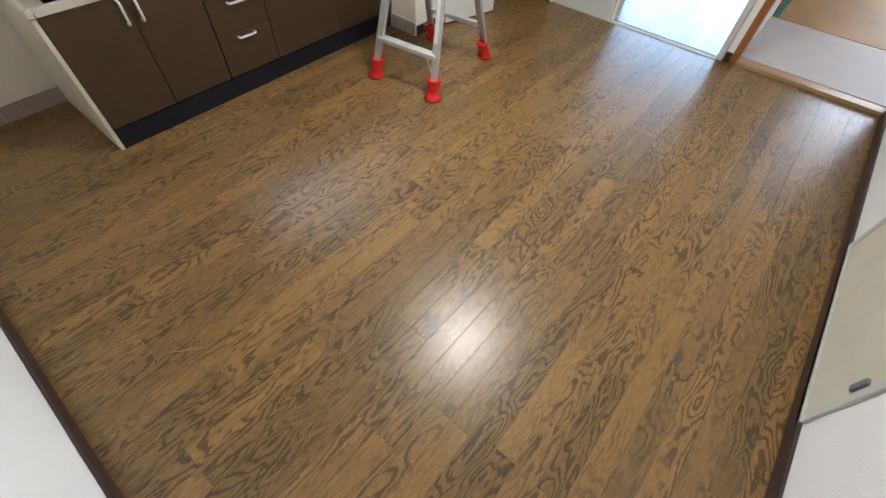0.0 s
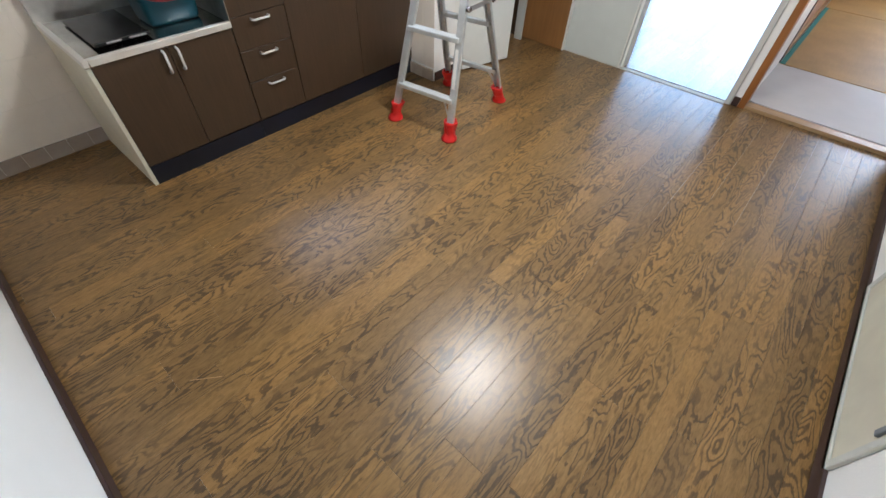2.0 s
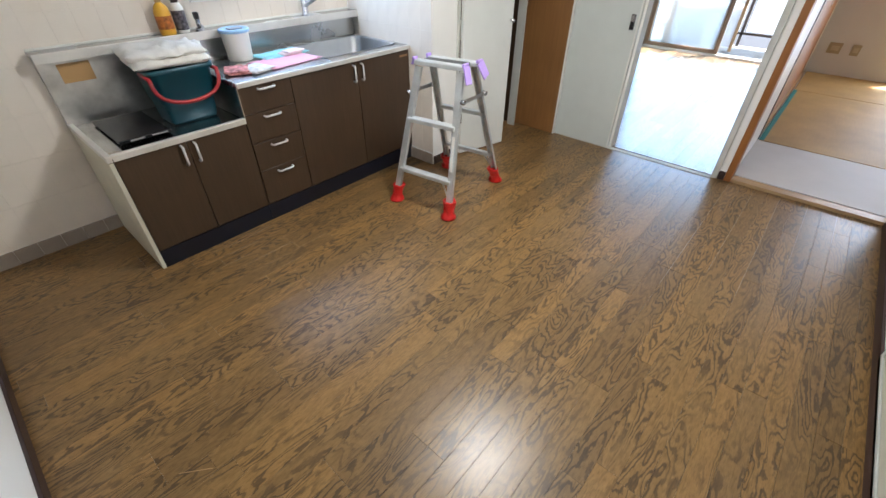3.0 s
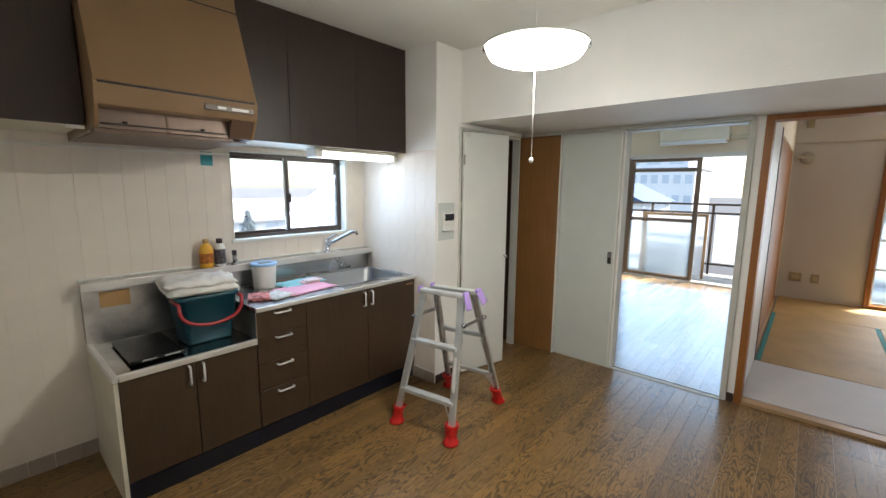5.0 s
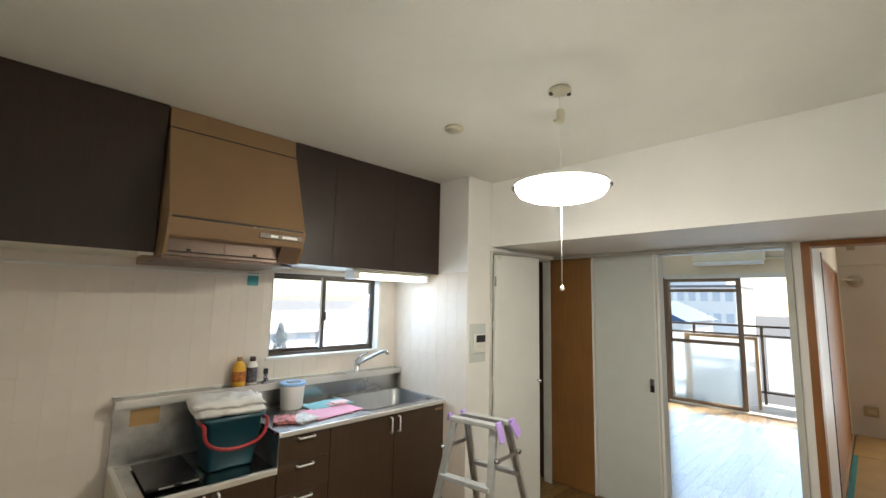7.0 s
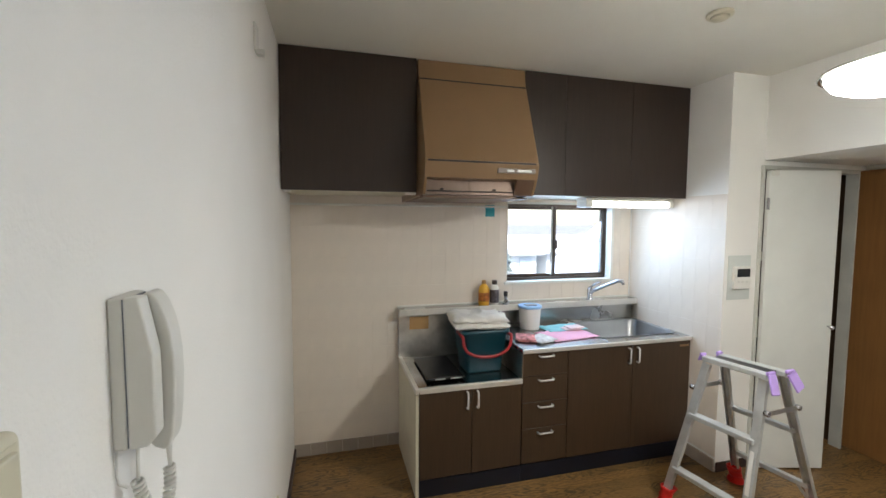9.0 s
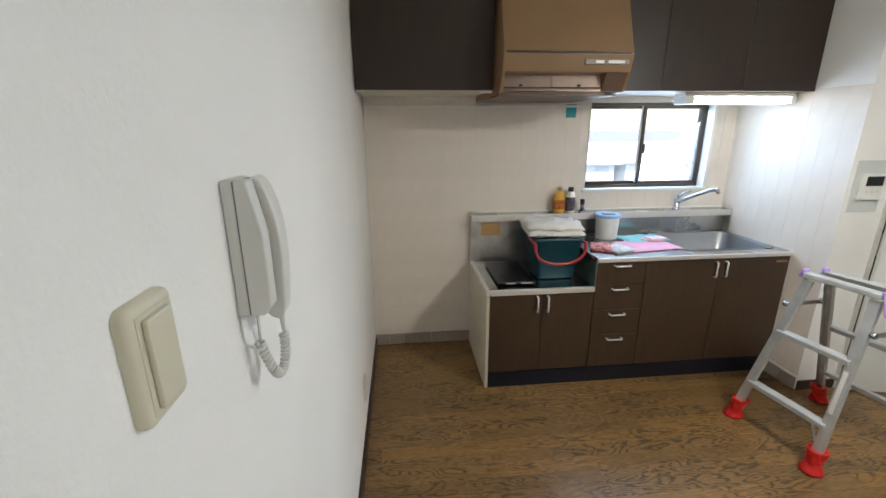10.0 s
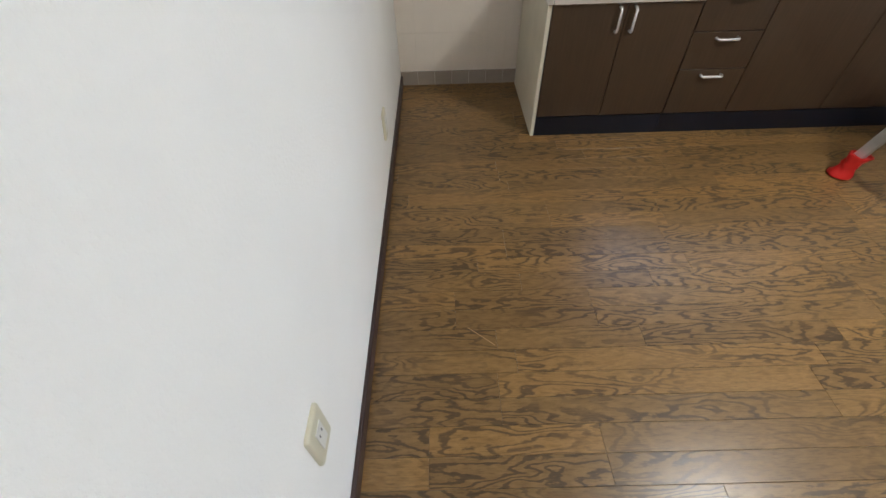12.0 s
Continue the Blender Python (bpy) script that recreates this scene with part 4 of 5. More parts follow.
part("knob", block(1.408, 1.432, -0.037, -0.013, 1.010, 1.045, 0.005), BLACK, root, "black knob")

root = thing("kitchen_faucet", (2.10, -0.02, 0.956), "chrome single-lever kitchen faucet behind the sink", "faucet")
part("body", lathe(2.10, -0.02, [(0.026, 0.956), (0.026, 0.963), (0.019, 0.97), (0.019, 1.035), (0.016, 1.045), (0.001, 1.047)], 24), CHROME, root, "", True)
part("spout", tube([(2.10, -0.02, 1.005), (2.108, -0.045, 1.025), (2.15, -0.14, 1.078), (2.183, -0.215, 1.118), (2.197, -0.248, 1.122), (2.203, -0.258, 1.098)], [0.016, 0.014, 0.013, 0.013, 0.0135, 0.011], 12), CHROME, root)
part("lever", tube([(2.095, -0.02, 1.042), (2.12, -0.05, 1.075), (2.15, -0.08, 1.095)], [0.009, 0.007, 0.006], 10), CHROME, root)

root = thing("stove_tray", (0.87, -0.27, 0.6285), "black metal tray lying in the stove recess", "tray")
bm = block(0.755, 0.978, -0.462, -0.07, 0.6285, 0.637, 0.004)
block(0.755, 0.978, -0.470, -0.455, 0.6285, 0.646, 0.004, 2, bm)
part("plate", bm, plain("glossy_black_enamel", (0.01, 0.01, 0.012), 0.12), root)
part("grip", block(0.80, 0.86, -0.476, -0.468, 0.634, 0.642, 0.002), CHROME, root)
part("grip", block(0.89, 0.96, -0.476, -0.468, 0.634, 0.642, 0.002), CHROME, root)
tagged(part("wall_sticker", block(1.288, 1.356, NORTH - 0.004, NORTH - 0.0015, 1.555, 1.637), STICKER), "small teal notice sticker on the tiled wall", "sticker")

# everything on the worktop stands a centimetre lower
for ob in list(scene.objects):
    if ob.parent is None and ob.get("category") in ("towel", "bucket", "cloth", "container", "bottle", "gas tap", "faucet", "tray", "worktop", "splashback"):
        ob.location.z -= 0.01
low.scale.z = sink.scale.z = 0.987

# ---- things on the walls ----
root = thing("heater_remote", (2.60, PILLAR_Y, 1.06), "grey wall plate with a white water heater remote", "remote control")
part("backplate", block(2.512, 2.682, PILLAR_Y - 0.004, PILLAR_Y, 1.062, 1.327, 0.001), DOOR_GREEN, root, "grey back plate")
unit = part("unit", block(2.542, 2.668, PILLAR_Y - 0.020, PILLAR_Y - 0.004, 1.128, 1.262, 0.004), WHITE_PLASTIC, root, "white remote unit")
part("screen", block(2.565, 2.660, PILLAR_Y - 0.0215, PILLAR_Y - 0.019, 1.200, 1.248), BLACK, unit, "dark display")
for k in range(3):
    part("button", block(2.570 + 0.030 * k, 2.588 + 0.030 * k, PILLAR_Y - 0.022, PILLAR_Y - 0.019, 1.165, 1.178, 0.001), GREY_PLASTIC, unit)


def wall_plate(name, y, z, wide, high, label, category, thick=0.009):
    root = thing(name, (0, y, z - high / 2), label, category)
    bm, loops = bmesh.new(), []
    for inset, x in ((0, 0.0), (0, thick * 0.5), (0.001, thick * 0.78), (0.0028, thick * 0.93), (0.006, thick), (0.012, thick)):
        loops.append([bm.verts.new((x, p, q)) for p, q in rounded(y - wide / 2 + inset, y + wide / 2 - inset, z - high / 2 + inset, z + high / 2 - inset, 0.009 - inset * 0.6)])
    for a, b in zip(loops, loops[1:]):
        for k in range(len(a)):
            bm.faces.new((a[k], a[(k + 1) % len(a)], b[(k + 1) % len(a)], b[k]))
    bm.faces.new(loops[-1])
    part("plate", bm, CREAM_PLASTIC, root, "", True)
    return root


root = wall_plate("light_switch", -2.356, 1.315, 0.064, 0.104, "cream wide-rocker wall light switch", "light switch", 0.011)
part("inner_frame", block(0.0095, 0.0118, -2.356 - 0.023, -2.356 + 0.025, 1.315 - 0.043, 1.315 + 0.043, 0.0007), CREAM_PLASTIC, root)
part("rocker", block(0.0115, 0.017, -2.356 - 0.0175, -2.356 + 0.0185, 1.315 - 0.039, 1.315 + 0.039, 0.002), CREAM_PLASTIC, root, "wide cream rocker")
for nm, y, z in (("wall_outlet", -2.126, 0.395), ("wall_outlet", -0.87, 0.27)):
    root = wall_plate(nm, y, z, 0.072, 0.118, "cream wall outlet plate low on the white wall", "outlet")
    part("insert", block(0.0085, 0.011, y - 0.014, y + 0.014, z - 0.033, z + 0.033, 0.001), WHITE_PLASTIC, root)
    for s in (-1, 1):
        part("slot", block(0.0108, 0.0114, y - 0.002 + s * 0.006, y + 0.001 + s * 0.006, z + 0.006, z + 0.016), BLACK, root)

root = thing("intercom", (0, -2.17, 1.24), "grey wall intercom with a handset and coiled cord", "intercom")


def prism_xz(outline, y0, y1, bevel):
    """An outline in x and z drawn out along y."""
    bm = bmesh.new()
    a = [bm.verts.new((p[0], y0, p[1])) for p in outline]
    b = [bm.verts.new((p[0], y1, p[1])) for p in outline]
    n = len(outline)
    for k in range(n):
        bm.faces.new((a[k], a[(k + 1) % n], b[(k + 1) % n], b[k]))
    bm.faces.new(a[::-1])
    bm.faces.new(b)
    bmesh.ops.recalc_face_normals(bm, faces=bm.faces)
    bmesh.ops.bevel(bm, geom=bm.edges[:], offset=bevel, segments=3, profile=0.6, affect="EDGES")
    return bm


part("base", block(0.0, 0.0145, -2.171, -2.108, 1.262, 1.436, 0.003, 2), GREY_PLASTIC, root)
part("seam", block(0.0140, 0.0155, -2.1695, -2.1095, 1.264, 1.434), SWITCH_GREY, root, "dark seam")
part("cradle", prism_xz([(0.0155, 1.262), (0.034, 1.263), (0.043, 1.275), (0.043, 1.37), (0.031, 1.436), (0.0155, 1.436)], -2.171, -2.146, 0.003), GREY_PLASTIC, root)
part("rest", block(0.016, 0.024, -2.147, -2.106, 1.27, 1.43, 0.002), GREY_PLASTIC, root)
# thin dark block stands in for shade between cradle and handset
part("gap_shade", block(0.024, 0.030, -2.1462, -2.1425, 1.275, 1.405), SWITCH_GREY, root, "dark strip for the shade beside the handset")
part("handset", prism_xz([(0.024, 1.256), (0.030, 1.248), (0.040, 1.243), (0.047, 1.249), (0.050, 1.260), (0.053, 1.29), (0.055, 1.33), (0.0546, 1.36), (0.052, 1.385), (0.048, 1.405), (0.042, 1.423), (0.035, 1.435), (0.028, 1.438), (0.023, 1.434), (0.023, 1.405), (0.036, 1.385), (0.038, 1.295), (0.024, 1.283)], -2.142, -2.108, 0.0035), GREY_PLASTIC, root, "curved grey handset", True)
coil, n = [], 24 * 10
line = [Vector((0.018, -2.160, 1.220)), Vector((0.022, -2.157, 1.198)), Vector((0.028, -2.150, 1.172)), Vector((0.032, -2.141, 1.160)), Vector((0.037, -2.131, 1.168)), Vector((0.040, -2.127, 1.192)), Vector((0.040, -2.127, 1.215))]


def along_line(s):
    f = s * (len(line) - 1)
    i = min(int(f), len(line) - 2)
    p0, p1, p2, p3 = line[max(i - 1, 0)], line[i], line[i + 1], line[min(i + 2, len(line) - 1)]
    u = f - i
    return 0.5 * (2 * p1 + (p2 - p0) * u + (2 * p0 - 5 * p1 + 4 * p2 - p3) * u * u + (3 * p1 - p0 - 3 * p2 + p3) * u ** 3)


for k in range(n + 1):
    s = k / n
    c, d = along_line(s), (along_line(min(1, s + 0.01)) - along_line(max(0, s - 0.01))).normalized()
    sx = d.cross(Vector((1, 0, 0.01))).normalized()
    sy = d.cross(sx)
    a = 2 * math.pi * k / 10
    coil.append(c + 0.0052 * (sx * math.cos(a) + sy * math.sin(a)))
part("coiled_cord", tube(coil, 0.0023, 6), GREY_PLASTIC, root, "coiled grey cord")
part("cord_end", tube([(0.020, -2.160, 1.262), (0.019, -2.160, 1.220)], 0.0022, 6), GREY_PLASTIC, root)
part("cord_end", tube([(0.040, -2.126, 1.248), (0.040, -2.126, 1.232), (0.041, -2.127, 1.212)], [0.004, 0.0032, 0.0022], 8), GREY_PLASTIC, root)
part("wall_wire", tube([(0.003, -2.17, 1.262), (0.003, -2.172, 1.235), (0.003, -2.168, 1.222), (0.010, -2.164, 1.215)], 0.0015, 6), WHITE_PLASTIC, root)

root = thing("wall_hook", (0, -1.13, 2.08), "small grey plastic bracket high on the white wall", "bracket")
part("plate", block(0, 0.008, -1.16, -1.10, 2.09, 2.18, 0.002), GREY_PLASTIC, root)
part("hook", block(0.006, 0.03, -1.145, -1.115, 2.08, 2.10, 0.004), GREY_PLASTIC, root)

root = thing("wall_hatch", (1.95, SOUTH, 0.09), "low cream hatch door in a grey frame with a dark catch", "hatch")
HAX0, HAX1, HAZ0, HAZ1 = 1.414, 2.335, 0.042, 0.66
bm = bmesh.new()
block(HAX0, HAX1, SOUTH, SOUTH + 0.012, HAZ0, HAZ0 + 0.028, 0.002, 1, bm)
block(HAX0, HAX1, SOUTH, SOUTH + 0.012, HAZ1 - 0.028, HAZ1, 0.002, 1, bm)
block(HAX0, HAX0 + 0.028, SOUTH, SOUTH + 0.012, HAZ0 + 0.028, HAZ1 - 0.028, 0.002, 1, bm)
block(HAX1 - 0.028, HAX1, SOUTH, SOUTH + 0.012, HAZ0 + 0.028, HAZ1 - 0.028, 0.002, 1, bm)
part("hatch_frame", bm, FRAME_GREY, root, "grey frame")
part("hatch_door", block(HAX0 + 0.03, HAX1 - 0.03, SOUTH, SOUTH + 0.008, HAZ0 + 0.03, HAZ1 - 0.03, 0.002), SIDE_CREAM, root)
part("catch", block(HAX0 + 0.036, HAX0 + 0.056, SOUTH + 0.008, SOUTH + 0.018, 0.245, 0.305, 0.003), SWITCH_GREY, root, "dark grey catch")

# ---- tatami room ----
setting("tatami_subfloor", block(EAST + 0.08, TAT_E, -5.0, DIV_Y, -0.1, 0.0), PANEL_WHITE, "tatami room subfloor", "floor")
tagged(part("board_strip", block(EAST + 0.085, 4.575, -4.99, DIV_Y - 0.02, 0.002, 0.026, 0.002), TATAMI_PALE), "pale lilac-grey floor board inside the tatami room", "floor board")
for k, (x0, x1, y0, y1) in enumerate([(4.585, 6.415, -3.375, DIV_Y - 0.03), (4.585, 6.415, -4.26, -3.38), (6.425, TAT_E, -4.2, DIV_Y - 0.03), (6.425, TAT_E, -4.99, -4.21), (4.585, 6.415, -4.99, -4.27)]):
    root = thing("tatami_mat", ((x0 + x1) / 2, (y0 + y1) / 2, 0.002), "woven straw tatami mat with teal cloth borders" if x1 < TAT_E else "plain woven straw tatami mat by the far wall", "tatami mat")
    part("mat", block(x0, x1, y0, y1, 0.002, 0.026, 0.003), TATAMI, root)
    if x1 < TAT_E:
        if k != 1:
            part("border", block(x0 + 0.002, x1 - 0.002, y1 - 0.035, y1, 0.0262, 0.029), TEAL_BAND, root, "teal cloth border")
        part("border", block(x0 + 0.002, x1 - 0.002, y0, y0 + 0.035, 0.0262, 0.029), TEAL_BAND, root, "teal cloth border")
root = thing("fusuma_panel", (4.3, DIV_Y, 0.02), "white papered sliding panel with a dark edge", "sliding door")
part("panel", block(3.78, 4.57, DIV_Y - 0.022, DIV_Y + 0.0, 0.03, 1.91, 0.002), WHITE_PLASTIC, root)
part("edge_stile", block(4.57, 4.60, DIV_Y - 0.028, DIV_Y + 0.004, 0.03, 1.915, 0.002), DARK_EDGE, root, "dark edge stile")
root = thing("fusuma_panel", (6.3, DIV_Y, 0.02), "orange-brown wooden sliding panel between the rooms", "sliding door")
part("panel", block(4.55, 7.35, DIV_Y + 0.005, DIV_Y + 0.028, 0.03, 1.91, 0.002), FRAME_ORANGE, root)
part("pull", block(6.3, 6.36, DIV_Y + 0.0, DIV_Y + 0.006, 0.82, 0.88, 0.002), CHROME, root)
setting("divider_rail", block(EAST + 0.13, 7.38, DIV_Y - 0.02, DIV_Y + 0.06, 0.0, 0.03, 0.002), SILL_WOOD, "wooden floor rail between the rooms", "rail")
for y, w in ((-2.645, 0.125), (-2.84, 0.08)):
    root = thing("wall_outlet", (TAT_E, y, 0.36), "beige outlet plate on the tatami room wall", "outlet")
    part("plate", block(TAT_E - 0.01, TAT_E, y - w / 2, y + w / 2, 0.252, 0.367, 0.003), OUTLET_TAN, root)
    part("insert", block(TAT_E - 0.014, TAT_E - 0.009, y - w / 3, y + w / 4, 0.285, 0.335, 0.002), plain("tan_insert", (0.46, 0.38, 0.24), 0.4), root)
root = thing("bracket_box", (TAT_E - 0.05, -2.66, 1.9), "small brown wooden bracket near the ceiling", "bracket")
part("block", block(TAT_E - 0.06, TAT_E - 0.03, -2.64, -2.565, 2.20, 2.31, 0.004), OUTLET_TAN, root)
root = thing("rod_holder", (TAT_E, -2.66, 1.66), "beige round wall fitting with a short rod", "bracket")
fit_disc = lathe(0, 0, [(0.075, 0), (0.075, 0.02), (0.05, 0.05), (0.02, 0.06)], 24)
bmesh.ops.transform(fit_disc, matrix=Matrix.Translation((TAT_E, -2.61, 1.83)) @ Matrix.Rotation(radians(-90), 4, "Y"), verts=fit_disc.verts)
part("disc", fit_disc, plain("beige_fitting", (0.40, 0.37, 0.30), 0.5), root, "", True)
part("rod", tube([(TAT_E - 0.05, -2.61, 1.835), (TAT_E - 0.05, DIV_Y - 0.03, 1.85)], 0.012, 8), CREAM_PLASTIC, root)

root = thing("window_tatami", (TAT_E, -4.1, TWZ), "frosted sliding window in an orange-brown wooden frame", "window")
root["kind"] = "structure"
bm = bmesh.new()
block(TAT_E - 0.04, TAT_E + 0.1, TW1 - 0.05, TW1, TWZ - 0.03, TWT + 0.03, 0.003, 1, bm)
block(TAT_E - 0.04, TAT_E + 0.1, TW0, TW0 + 0.05, TWZ - 0.03, TWT + 0.03, 0.003, 1, bm)
block(TAT_E - 0.04, TAT_E + 0.1, TW0 + 0.05, TW1 - 0.05, TWZ - 0.03, TWZ + 0.03, 0.003, 1, bm)
block(TAT_E - 0.04, TAT_E + 0.1, TW0 + 0.05, TW1 - 0.05, TWT - 0.02, TWT + 0.03, 0.003, 1, bm)
part("window_frame", bm, FRAME_ORANGE, root)
for a, b, y in ((TW0 + 0.05, -4.03, 0.05), (-4.07, TW1 - 0.05, 0.02)):
    sash(root, a, b, TAT_E + y, TWZ + 0.03, TWT - 0.02, 0.02, "y", SATIN_WHITE, FROST, (0.5, 0.85, 1.2, 1.55))

# ---- living room and balcony ----
root = thing("window_balcony", (LIV_E, -1.4, 0), "bronze aluminium balcony sliding door, half open", "window")
root["kind"] = "structure"
bm = bmesh.new()
block(LIV_E - 0.02, LIV_E + 0.12, BW1 - 0.04, BW1, 0.0, BWT, 0.003, 1, bm)
block(LIV_E - 0.02, LIV_E + 0.12, BW0, BW0 + 0.04, 0.0, BWT, 0.003, 1, bm)
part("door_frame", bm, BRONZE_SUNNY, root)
# head coloured white for glare; the floor track itself is pale
bm = block(LIV_E - 0.02, LIV_E + 0.12, BW0 + 0.04, BW1 - 0.04, BWT - 0.02, BWT, 0.003, 1)
block(LIV_E - 0.02, LIV_E + 0.12, BW0 + 0.04, BW1 - 0.04, -0.01, 0.025, 0.003, 1, bm)
part("track", bm, SATIN_WHITE, root, "pale floor track, and a head whitened for outside glare")
part("door_trim", block(LIV_E - 0.028, LIV_E - 0.021, BW1, BW1 + 0.05, 0.0, BWT + 0.04, 0.002), WHITE_PLASTIC, root, "white wooden casing")
part("door_trim", block(LIV_E - 0.028, LIV_E - 0.021, BW0, BW1, BWT, BWT + 0.04, 0.002), WHITE_PLASTIC, root, "white wooden casing")
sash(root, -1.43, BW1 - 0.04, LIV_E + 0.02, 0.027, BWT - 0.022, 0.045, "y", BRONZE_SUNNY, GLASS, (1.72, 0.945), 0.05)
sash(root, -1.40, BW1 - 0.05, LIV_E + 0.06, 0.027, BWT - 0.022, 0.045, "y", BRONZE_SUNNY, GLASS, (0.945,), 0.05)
part("frost_panel", block(LIV_E + 0.028, LIV_E + 0.032, -1.375, BW1 - 0.085, 0.08, 0.91), FROST, root, "frosted lower pane").visible_shadow = False
root = thing("air_conditioner", (LIV_E, -1.31, 2.08), "white wall air conditioner over the balcony door", "air conditioner")
part("body", block(LIV_E - 0.20, LIV_E - 0.001, -1.75, -0.87, 2.13, 2.35, 0.02, 3), AC_CREAM, root)
part("louver", block(LIV_E - 0.205, LIV_E - 0.06, -1.73, -0.89, 2.085, 2.132, 0.01), SATIN_WHITE, root)
part("pipe_cover", tube([(LIV_E - 0.06, -1.75, 2.17), (LIV_E - 0.06, -1.95, 2.16), (LIV_E - 0.06, -2.2, 2.10)], 0.03, 10), CREAM_PLASTIC, root, "cream pipe cover")
setting("living_subfloor", block(EAST + 0.03, LIV_E, DIV_Y, 0.3, -0.1, -0.004), FLOOR_GAP, "living room subfloor", "floor")
setting("balcony_floor", block(LIV_E, 9.0, -5.2, 0.6, -0.25, -0.06), CONCRETE, "grey concrete balcony slab", "floor")
setting("balcony_roof", block(LIV_E + 0.15, 9.0, -5.2, 0.6, 2.25, 2.4), CONCRETE, "concrete slab of the balcony above", "ceiling")
setting("facade", block(LIV_E + 0.02, LIV_E + 0.14, -5.2, 0.6, 2.301, 2.6), HOUSE_WALL, "pale outer wall", "wall")
root = thing("balcony_railing", (8.9, -2.2, -0.06), "dark metal balcony railing with white panels", "railing")
for z in (1.17, 1.02, 0.13):
    part("rail", block(8.88, 8.92, -5.1, 0.5, z - 0.018, z + 0.018, 0.003), BRONZE, root)
y = -5.36
while y < 0.5:
    part("post", block(8.88, 8.92, y - 0.02, y + 0.02, -0.06, 1.17, 0.003), BRONZE, root)
    if y < -0.3:
        part("panel", block(8.895, 8.905, y + 0.05, y + 0.93, 0.16, 1.0), MILKY, root, "white railing panel")
    y += 0.98
root = thing("leaning_board", (8.4, -1.2, -0.06), "white board in a tan wooden frame standing on the balcony", "board")
part("board", block(8.39, 8.41, -1.42, -0.52, 0.0, 0.98), MILKY, root)
bm = bmesh.new()
block(8.38, 8.42, -1.46, -1.42, -0.06, 1.02, 0.003, 1, bm)
block(8.38, 8.42, -0.52, -0.44, -0.06, 1.02, 0.003, 1, bm)
block(8.38, 8.42, -1.42, -0.52, 0.98, 1.02, 0.003, 1, bm)
part("board_frame", bm, SILL_WOOD, root, "tan wooden frame")

# ---- outside ----
setting("ground", block(-400, 600, -500, 500, -9.2, -9.0), ASPHALT, "grey town ground", "ground")


def building(x, y, wide, deep, high, storeys, material, roof, label, bays=5):
    root = thing("building", (x, y, -9), label, "building")
    part("wall", block(x - deep / 2, x + deep / 2, y - wide / 2, y + wide / 2, -9, -9 + high), material, root)
    if roof == "flat":
        part("roof", block(x - deep / 2 - 0.1, x + deep / 2 + 0.1, y - wide / 2 - 0.1, y + wide / 2 + 0.1, -9 + high, -8.6 + high), ROOF_GREY, root)
    else:
        part("roof", prism([(y - wide / 2 - 0.5, -9 + high), (y + wide / 2 + 0.5, -9 + high), (y, -9 + high + wide * 0.28)], "x", x - deep / 2 - 0.5, x + deep / 2 + 0.5), SLATE_BLUE if roof == "blue" else ROOF_GREY, root)
    step = high / storeys
    for s in range(storeys):
        for k in range(bays):
            yy = y - wide / 2 + wide * (k + 0.5) / bays
            z = -9 + step * (s + 0.35)
            part("window", block(x - deep / 2 - 0.05, x - deep / 2 + 0.05, yy - wide / bays * 0.3, yy + wide / bays * 0.3, z, z + step * 0.42), HOUSE_GLASS, root)
            part("window", block(x - deep / 2 + deep * (k + 0.3) / bays, x - deep / 2 + deep * (k + 0.7) / bays, y - wide / 2 - 0.05, y - wide / 2 + 0.05, z, z + step * 0.42), HOUSE_GLASS, root)
    return root


building(48, 13, 7, 10, 9.0, 3, HOUSE_WALL, "blue", "pale house with a blue pitched roof", 4)
building(85, 18, 12, 14, 13.4, 4, HOUSE_WALL, "flat", "white apartment block with rows of windows", 7)
building(95, -22, 22, 14, 12.5, 4, HOUSE_WALL, "flat", "pale flat-roofed town building", 5)
building(60, -9, 14, 10, 8.5, 3, HOUSE_GREY, "grey", "grey town house with flat windows", 4)
building(120, 40, 40, 16, 18, 6, HOUSE_GREY, "flat", "grey apartment block far off", 8)
building(130, -60, 50, 16, 15, 5, HOUSE_WALL, "flat", "long pale building far off", 8)
building(42, -24, 12, 9, 8, 2, HOUSE_WALL, "grey", "pale two-storey town house", 3)


def low_house(x0, x1, eave, ridge, label):
    """A house seen from its long side: wall, pitched roof, windows."""
    root = thing("house", ((x0 + x1) / 2, 30, -9), label, "building")
    part("wall", block(x0 + 0.5, x1 - 0.5, 30, 38, -9, eave + 0.05), HOUSE_WALL, root)
    part("roof", prism([(29.6, eave), (34, ridge), (38.4, eave), (38.4, eave + 0.16), (34, ridge + 0.18), (29.6, eave + 0.16)], "x", x0, x1), ROOF_SUNLIT, root)
    for k in (0.3, 0.5, 0.75):
        x = x0 + k * (x1 - x0)
        part("window", block(x, x + 1.1, 29.95, 30.02, eave - 0.95, eave - 0.15), HOUSE_GLASS, root)


low_house(18.0, 27.4, -1.3, 0.05, "long pale house with a low grey roof behind the kitchen window")
low_house(9.6, 18.0, -1.38, 0.02, "low pale house behind the kitchen window, its roof colour lightened for sun")
for x, y, w, d, h in ((-6, 26, 10, 9, 8.6), (34, 60, 14, 40, 6.0)):
    building(x, y, w, d, h, 3, HOUSE_WALL, "grey", "pale house with a grey roof behind the kitchen window", 3)

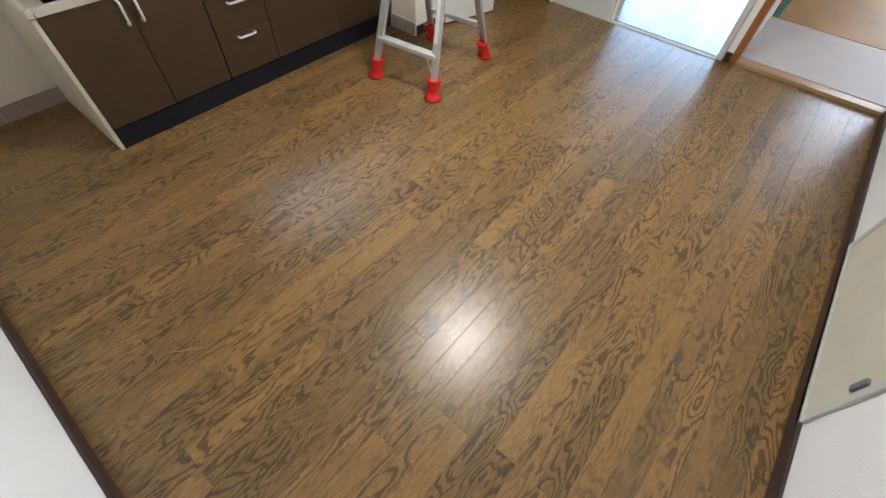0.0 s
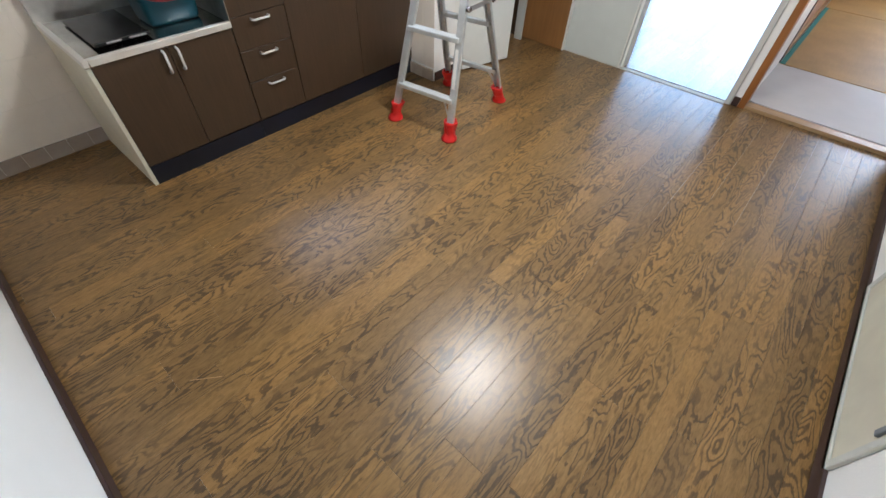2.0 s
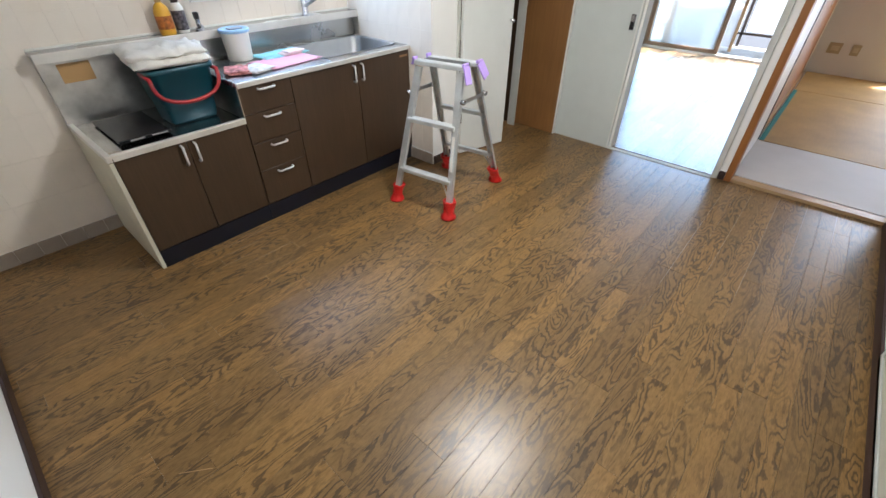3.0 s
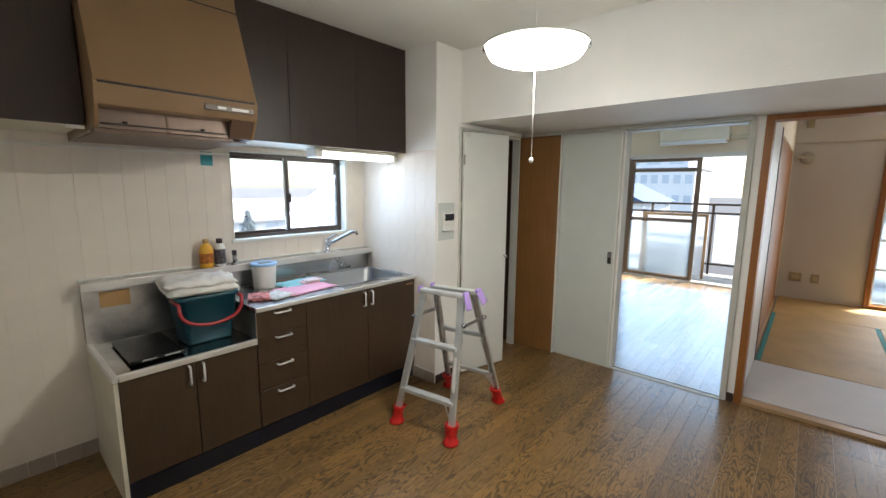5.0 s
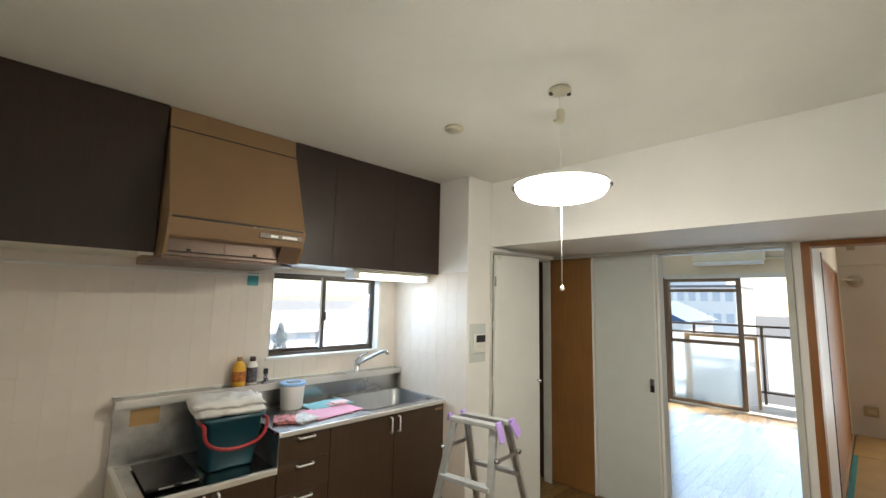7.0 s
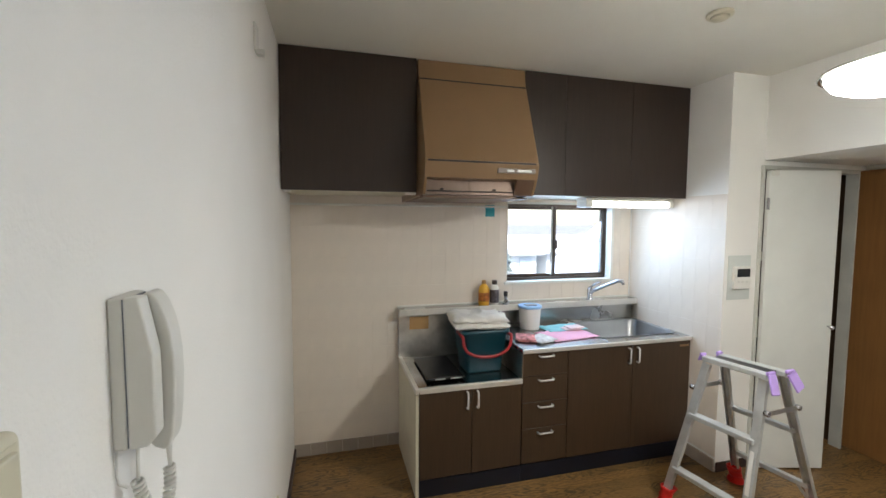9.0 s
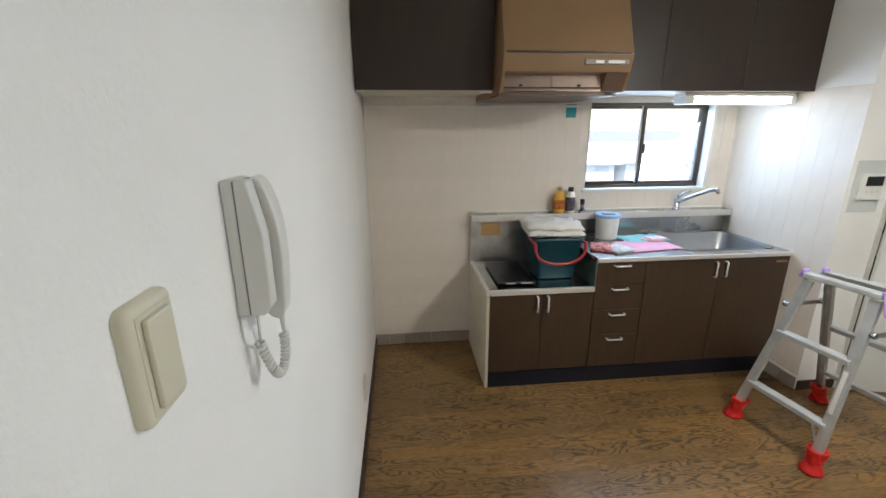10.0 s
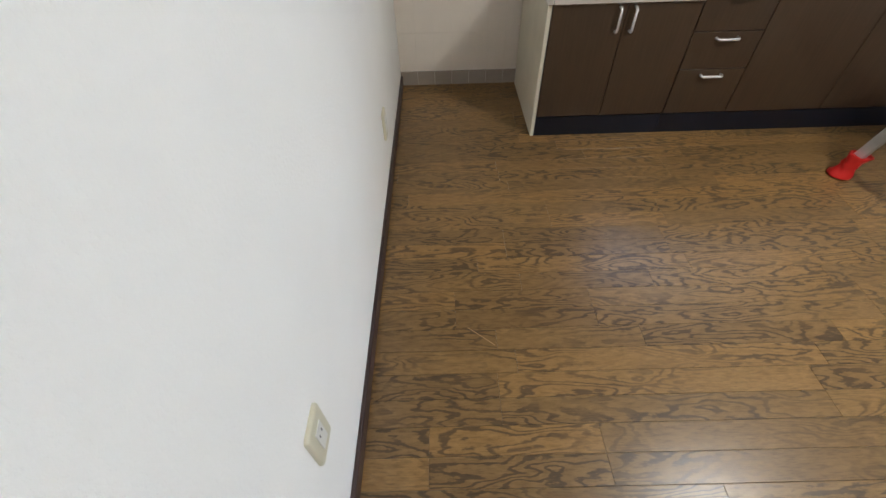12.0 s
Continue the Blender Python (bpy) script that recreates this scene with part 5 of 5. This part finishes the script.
root = thing("conifer_tree", (10.2, 20, -9), "small dark conifer before the houses behind the window", "tree")
part("trunk", tube([(10.2, 20, -9), (10.22, 20.03, -4.5), (10.2, 20, 0.0)], [0.16, 0.1, 0.02], 8), BARK, root)
rt = random.Random(6)
leaf = bmesh.new()
for k in range(3600):
    h = rt.random() ** 0.7
    z = 0.1 - 6.5 * h
    rad = (0.05 + 2.5 * h) * (0.75 + 0.25 * math.sin(z * 7)) * math.sqrt(rt.uniform(0.15, 1))
    a = rt.uniform(0, 2 * math.pi)
    c = Vector((10.2 + rad * math.cos(a), 20 + rad * math.sin(a), z - rad * 0.25))
    out = Vector((math.cos(a), math.sin(a), rt.uniform(-0.7, 0.2))) * rt.uniform(0.14, 0.26)
    side = Vector((-math.sin(a), math.cos(a), rt.uniform(-0.5, 0.5))) * 0.07
    leaf.faces.new([leaf.verts.new(p) for p in (c - side, c + out * 0.4 - side * 0.5, c + out, c + side)])
part("crown", leaf, LEAF, root)

# ---- pieces: wall tiles, skirting tiles, floor strips ----


def pieces(name, spots, size, material, parent, bevel=0.0015, axis=2):
    """Alike pieces at their places; each an object of its own on one shared mesh."""
    bm = block(-size[0] / 2, size[0] / 2, -size[1] / 2, size[1] / 2, -size[2] / 2, size[2] / 2, bevel, 1)
    me = link(bm, name, material)
    for at in spots:
        ob = new(name, me)
        ob.parent = parent
        ob.location = Vector(at) - WORLD_AT[parent]


wn_, wp_ = bpy.data.objects["wall_north"], bpy.data.objects["wall_pillar"]
spots = []
for i in range(25):
    for j in range(8):
        x, z = 0.05 + 0.1 * i, 0.19 + 0.2 * j
        if WX0 - 0.03 < x < WX1 + 0.04 and z > 1.03 or (0.72 < x and z < 0.85):
            continue
        spots.append((x, NORTH + 0.0025, z))
pieces("tile", spots, (0.0992, 0.008, 0.1992), TILE, wn_, 0.0004)
spots = [(PILLAR_X + 0.0025, -0.72 + 0.1 * i, 0.19 + 0.2 * j) for i in range(8) for j in range(8)]
pieces("tile", spots, (0.008, 0.0994, 0.1994), TILE, wp_, 0.0005)
pieces("skirting_tile", [(0.05 + 0.1 * i, NORTH - 0.009, 0.041) for i in range(7)], (0.098, 0.01, 0.079), SKIRT_TILE, wn_, 0.0015)
pieces("skirting_tile", [(PILLAR_X - 0.009, -0.72 + 0.1 * i, 0.041) for i in range(8)], (0.01, 0.098, 0.079), SKIRT_TILE, wp_, 0.0015)


def strips(x0, x1, y0, y1, width, lengths, material, parent, rng, gap=0.0004, edge=0.0005):
    """Floor strips along x; now and then two rows end together, as boards of two strips do."""
    shared, row, cuts, y = {}, 0, [], y0
    while y < y1 - 0.01:
        w = min(width, y1 - y)
        if not (row % 2 and rng.random() < 0.45):
            x, cuts = x0 - rng.uniform(0, 0.6), []
            while x < x1:
                cuts.append(x)
                x += rng.choice(lengths)
            cuts.append(x)
        for a, b in zip(cuts, cuts[1:]):
            a, b = max(a, x0), min(b, x1)
            if b - a < 0.02:
                continue
            key = (round(b - a, 3), round(w, 3))
            if key not in shared:
                shared[key] = link(block(-(b - a) / 2 + 0.0003, (b - a) / 2 - 0.0003, -w / 2 + gap, w / 2 - gap, -0.004, 0, edge, 1), "plank", material)
            ob = new("plank", shared[key])
            ob.parent = parent
            ob.location = Vector(((a + b) / 2, y + w / 2, 0)) - WORLD_AT[parent]
        y += width
        row += 1


rng = random.Random(4)
strips(0.0, EAST, SOUTH - 0.006, NORTH, 0.0757, (0.455, 0.606, 0.909, 0.758), FLOOR, bpy.data.objects["floor"], rng)
strips(EAST + 0.03, LIV_E, DIV_Y, 0.3, 0.0757, (0.909, 1.212), LIVING_FLOOR, bpy.data.objects["living_subfloor"], rng, 0.0002, 0.0002)

# a long pale scratch in the floor varnish
tagged(part("floor_scratch", bar((0.30, -1.665, 0.0003), (0.38, -1.73, 0.0003), 0.0025, 0.0006, (0, 0, 1), 0), SILL_WOOD), "pale scratch across the brown oak floor strips", "scratch")

# slim pale bars paint the grazing reflections along board joints
for y, x0 in ((-2.503, 2.27), (-2.655, 2.54), (-2.806, 2.42), (-2.957, 2.80), (-3.109, 3.17)):
    tagged(part("joint_line", bar((x0, y, 0.0002), (3.62, y, 0.0002), 0.0018, 0.0005, (0, 0, 1), 0), JOINT_SHINE, bpy.data.objects["floor"]), "pale line for the shine along a floor board joint")
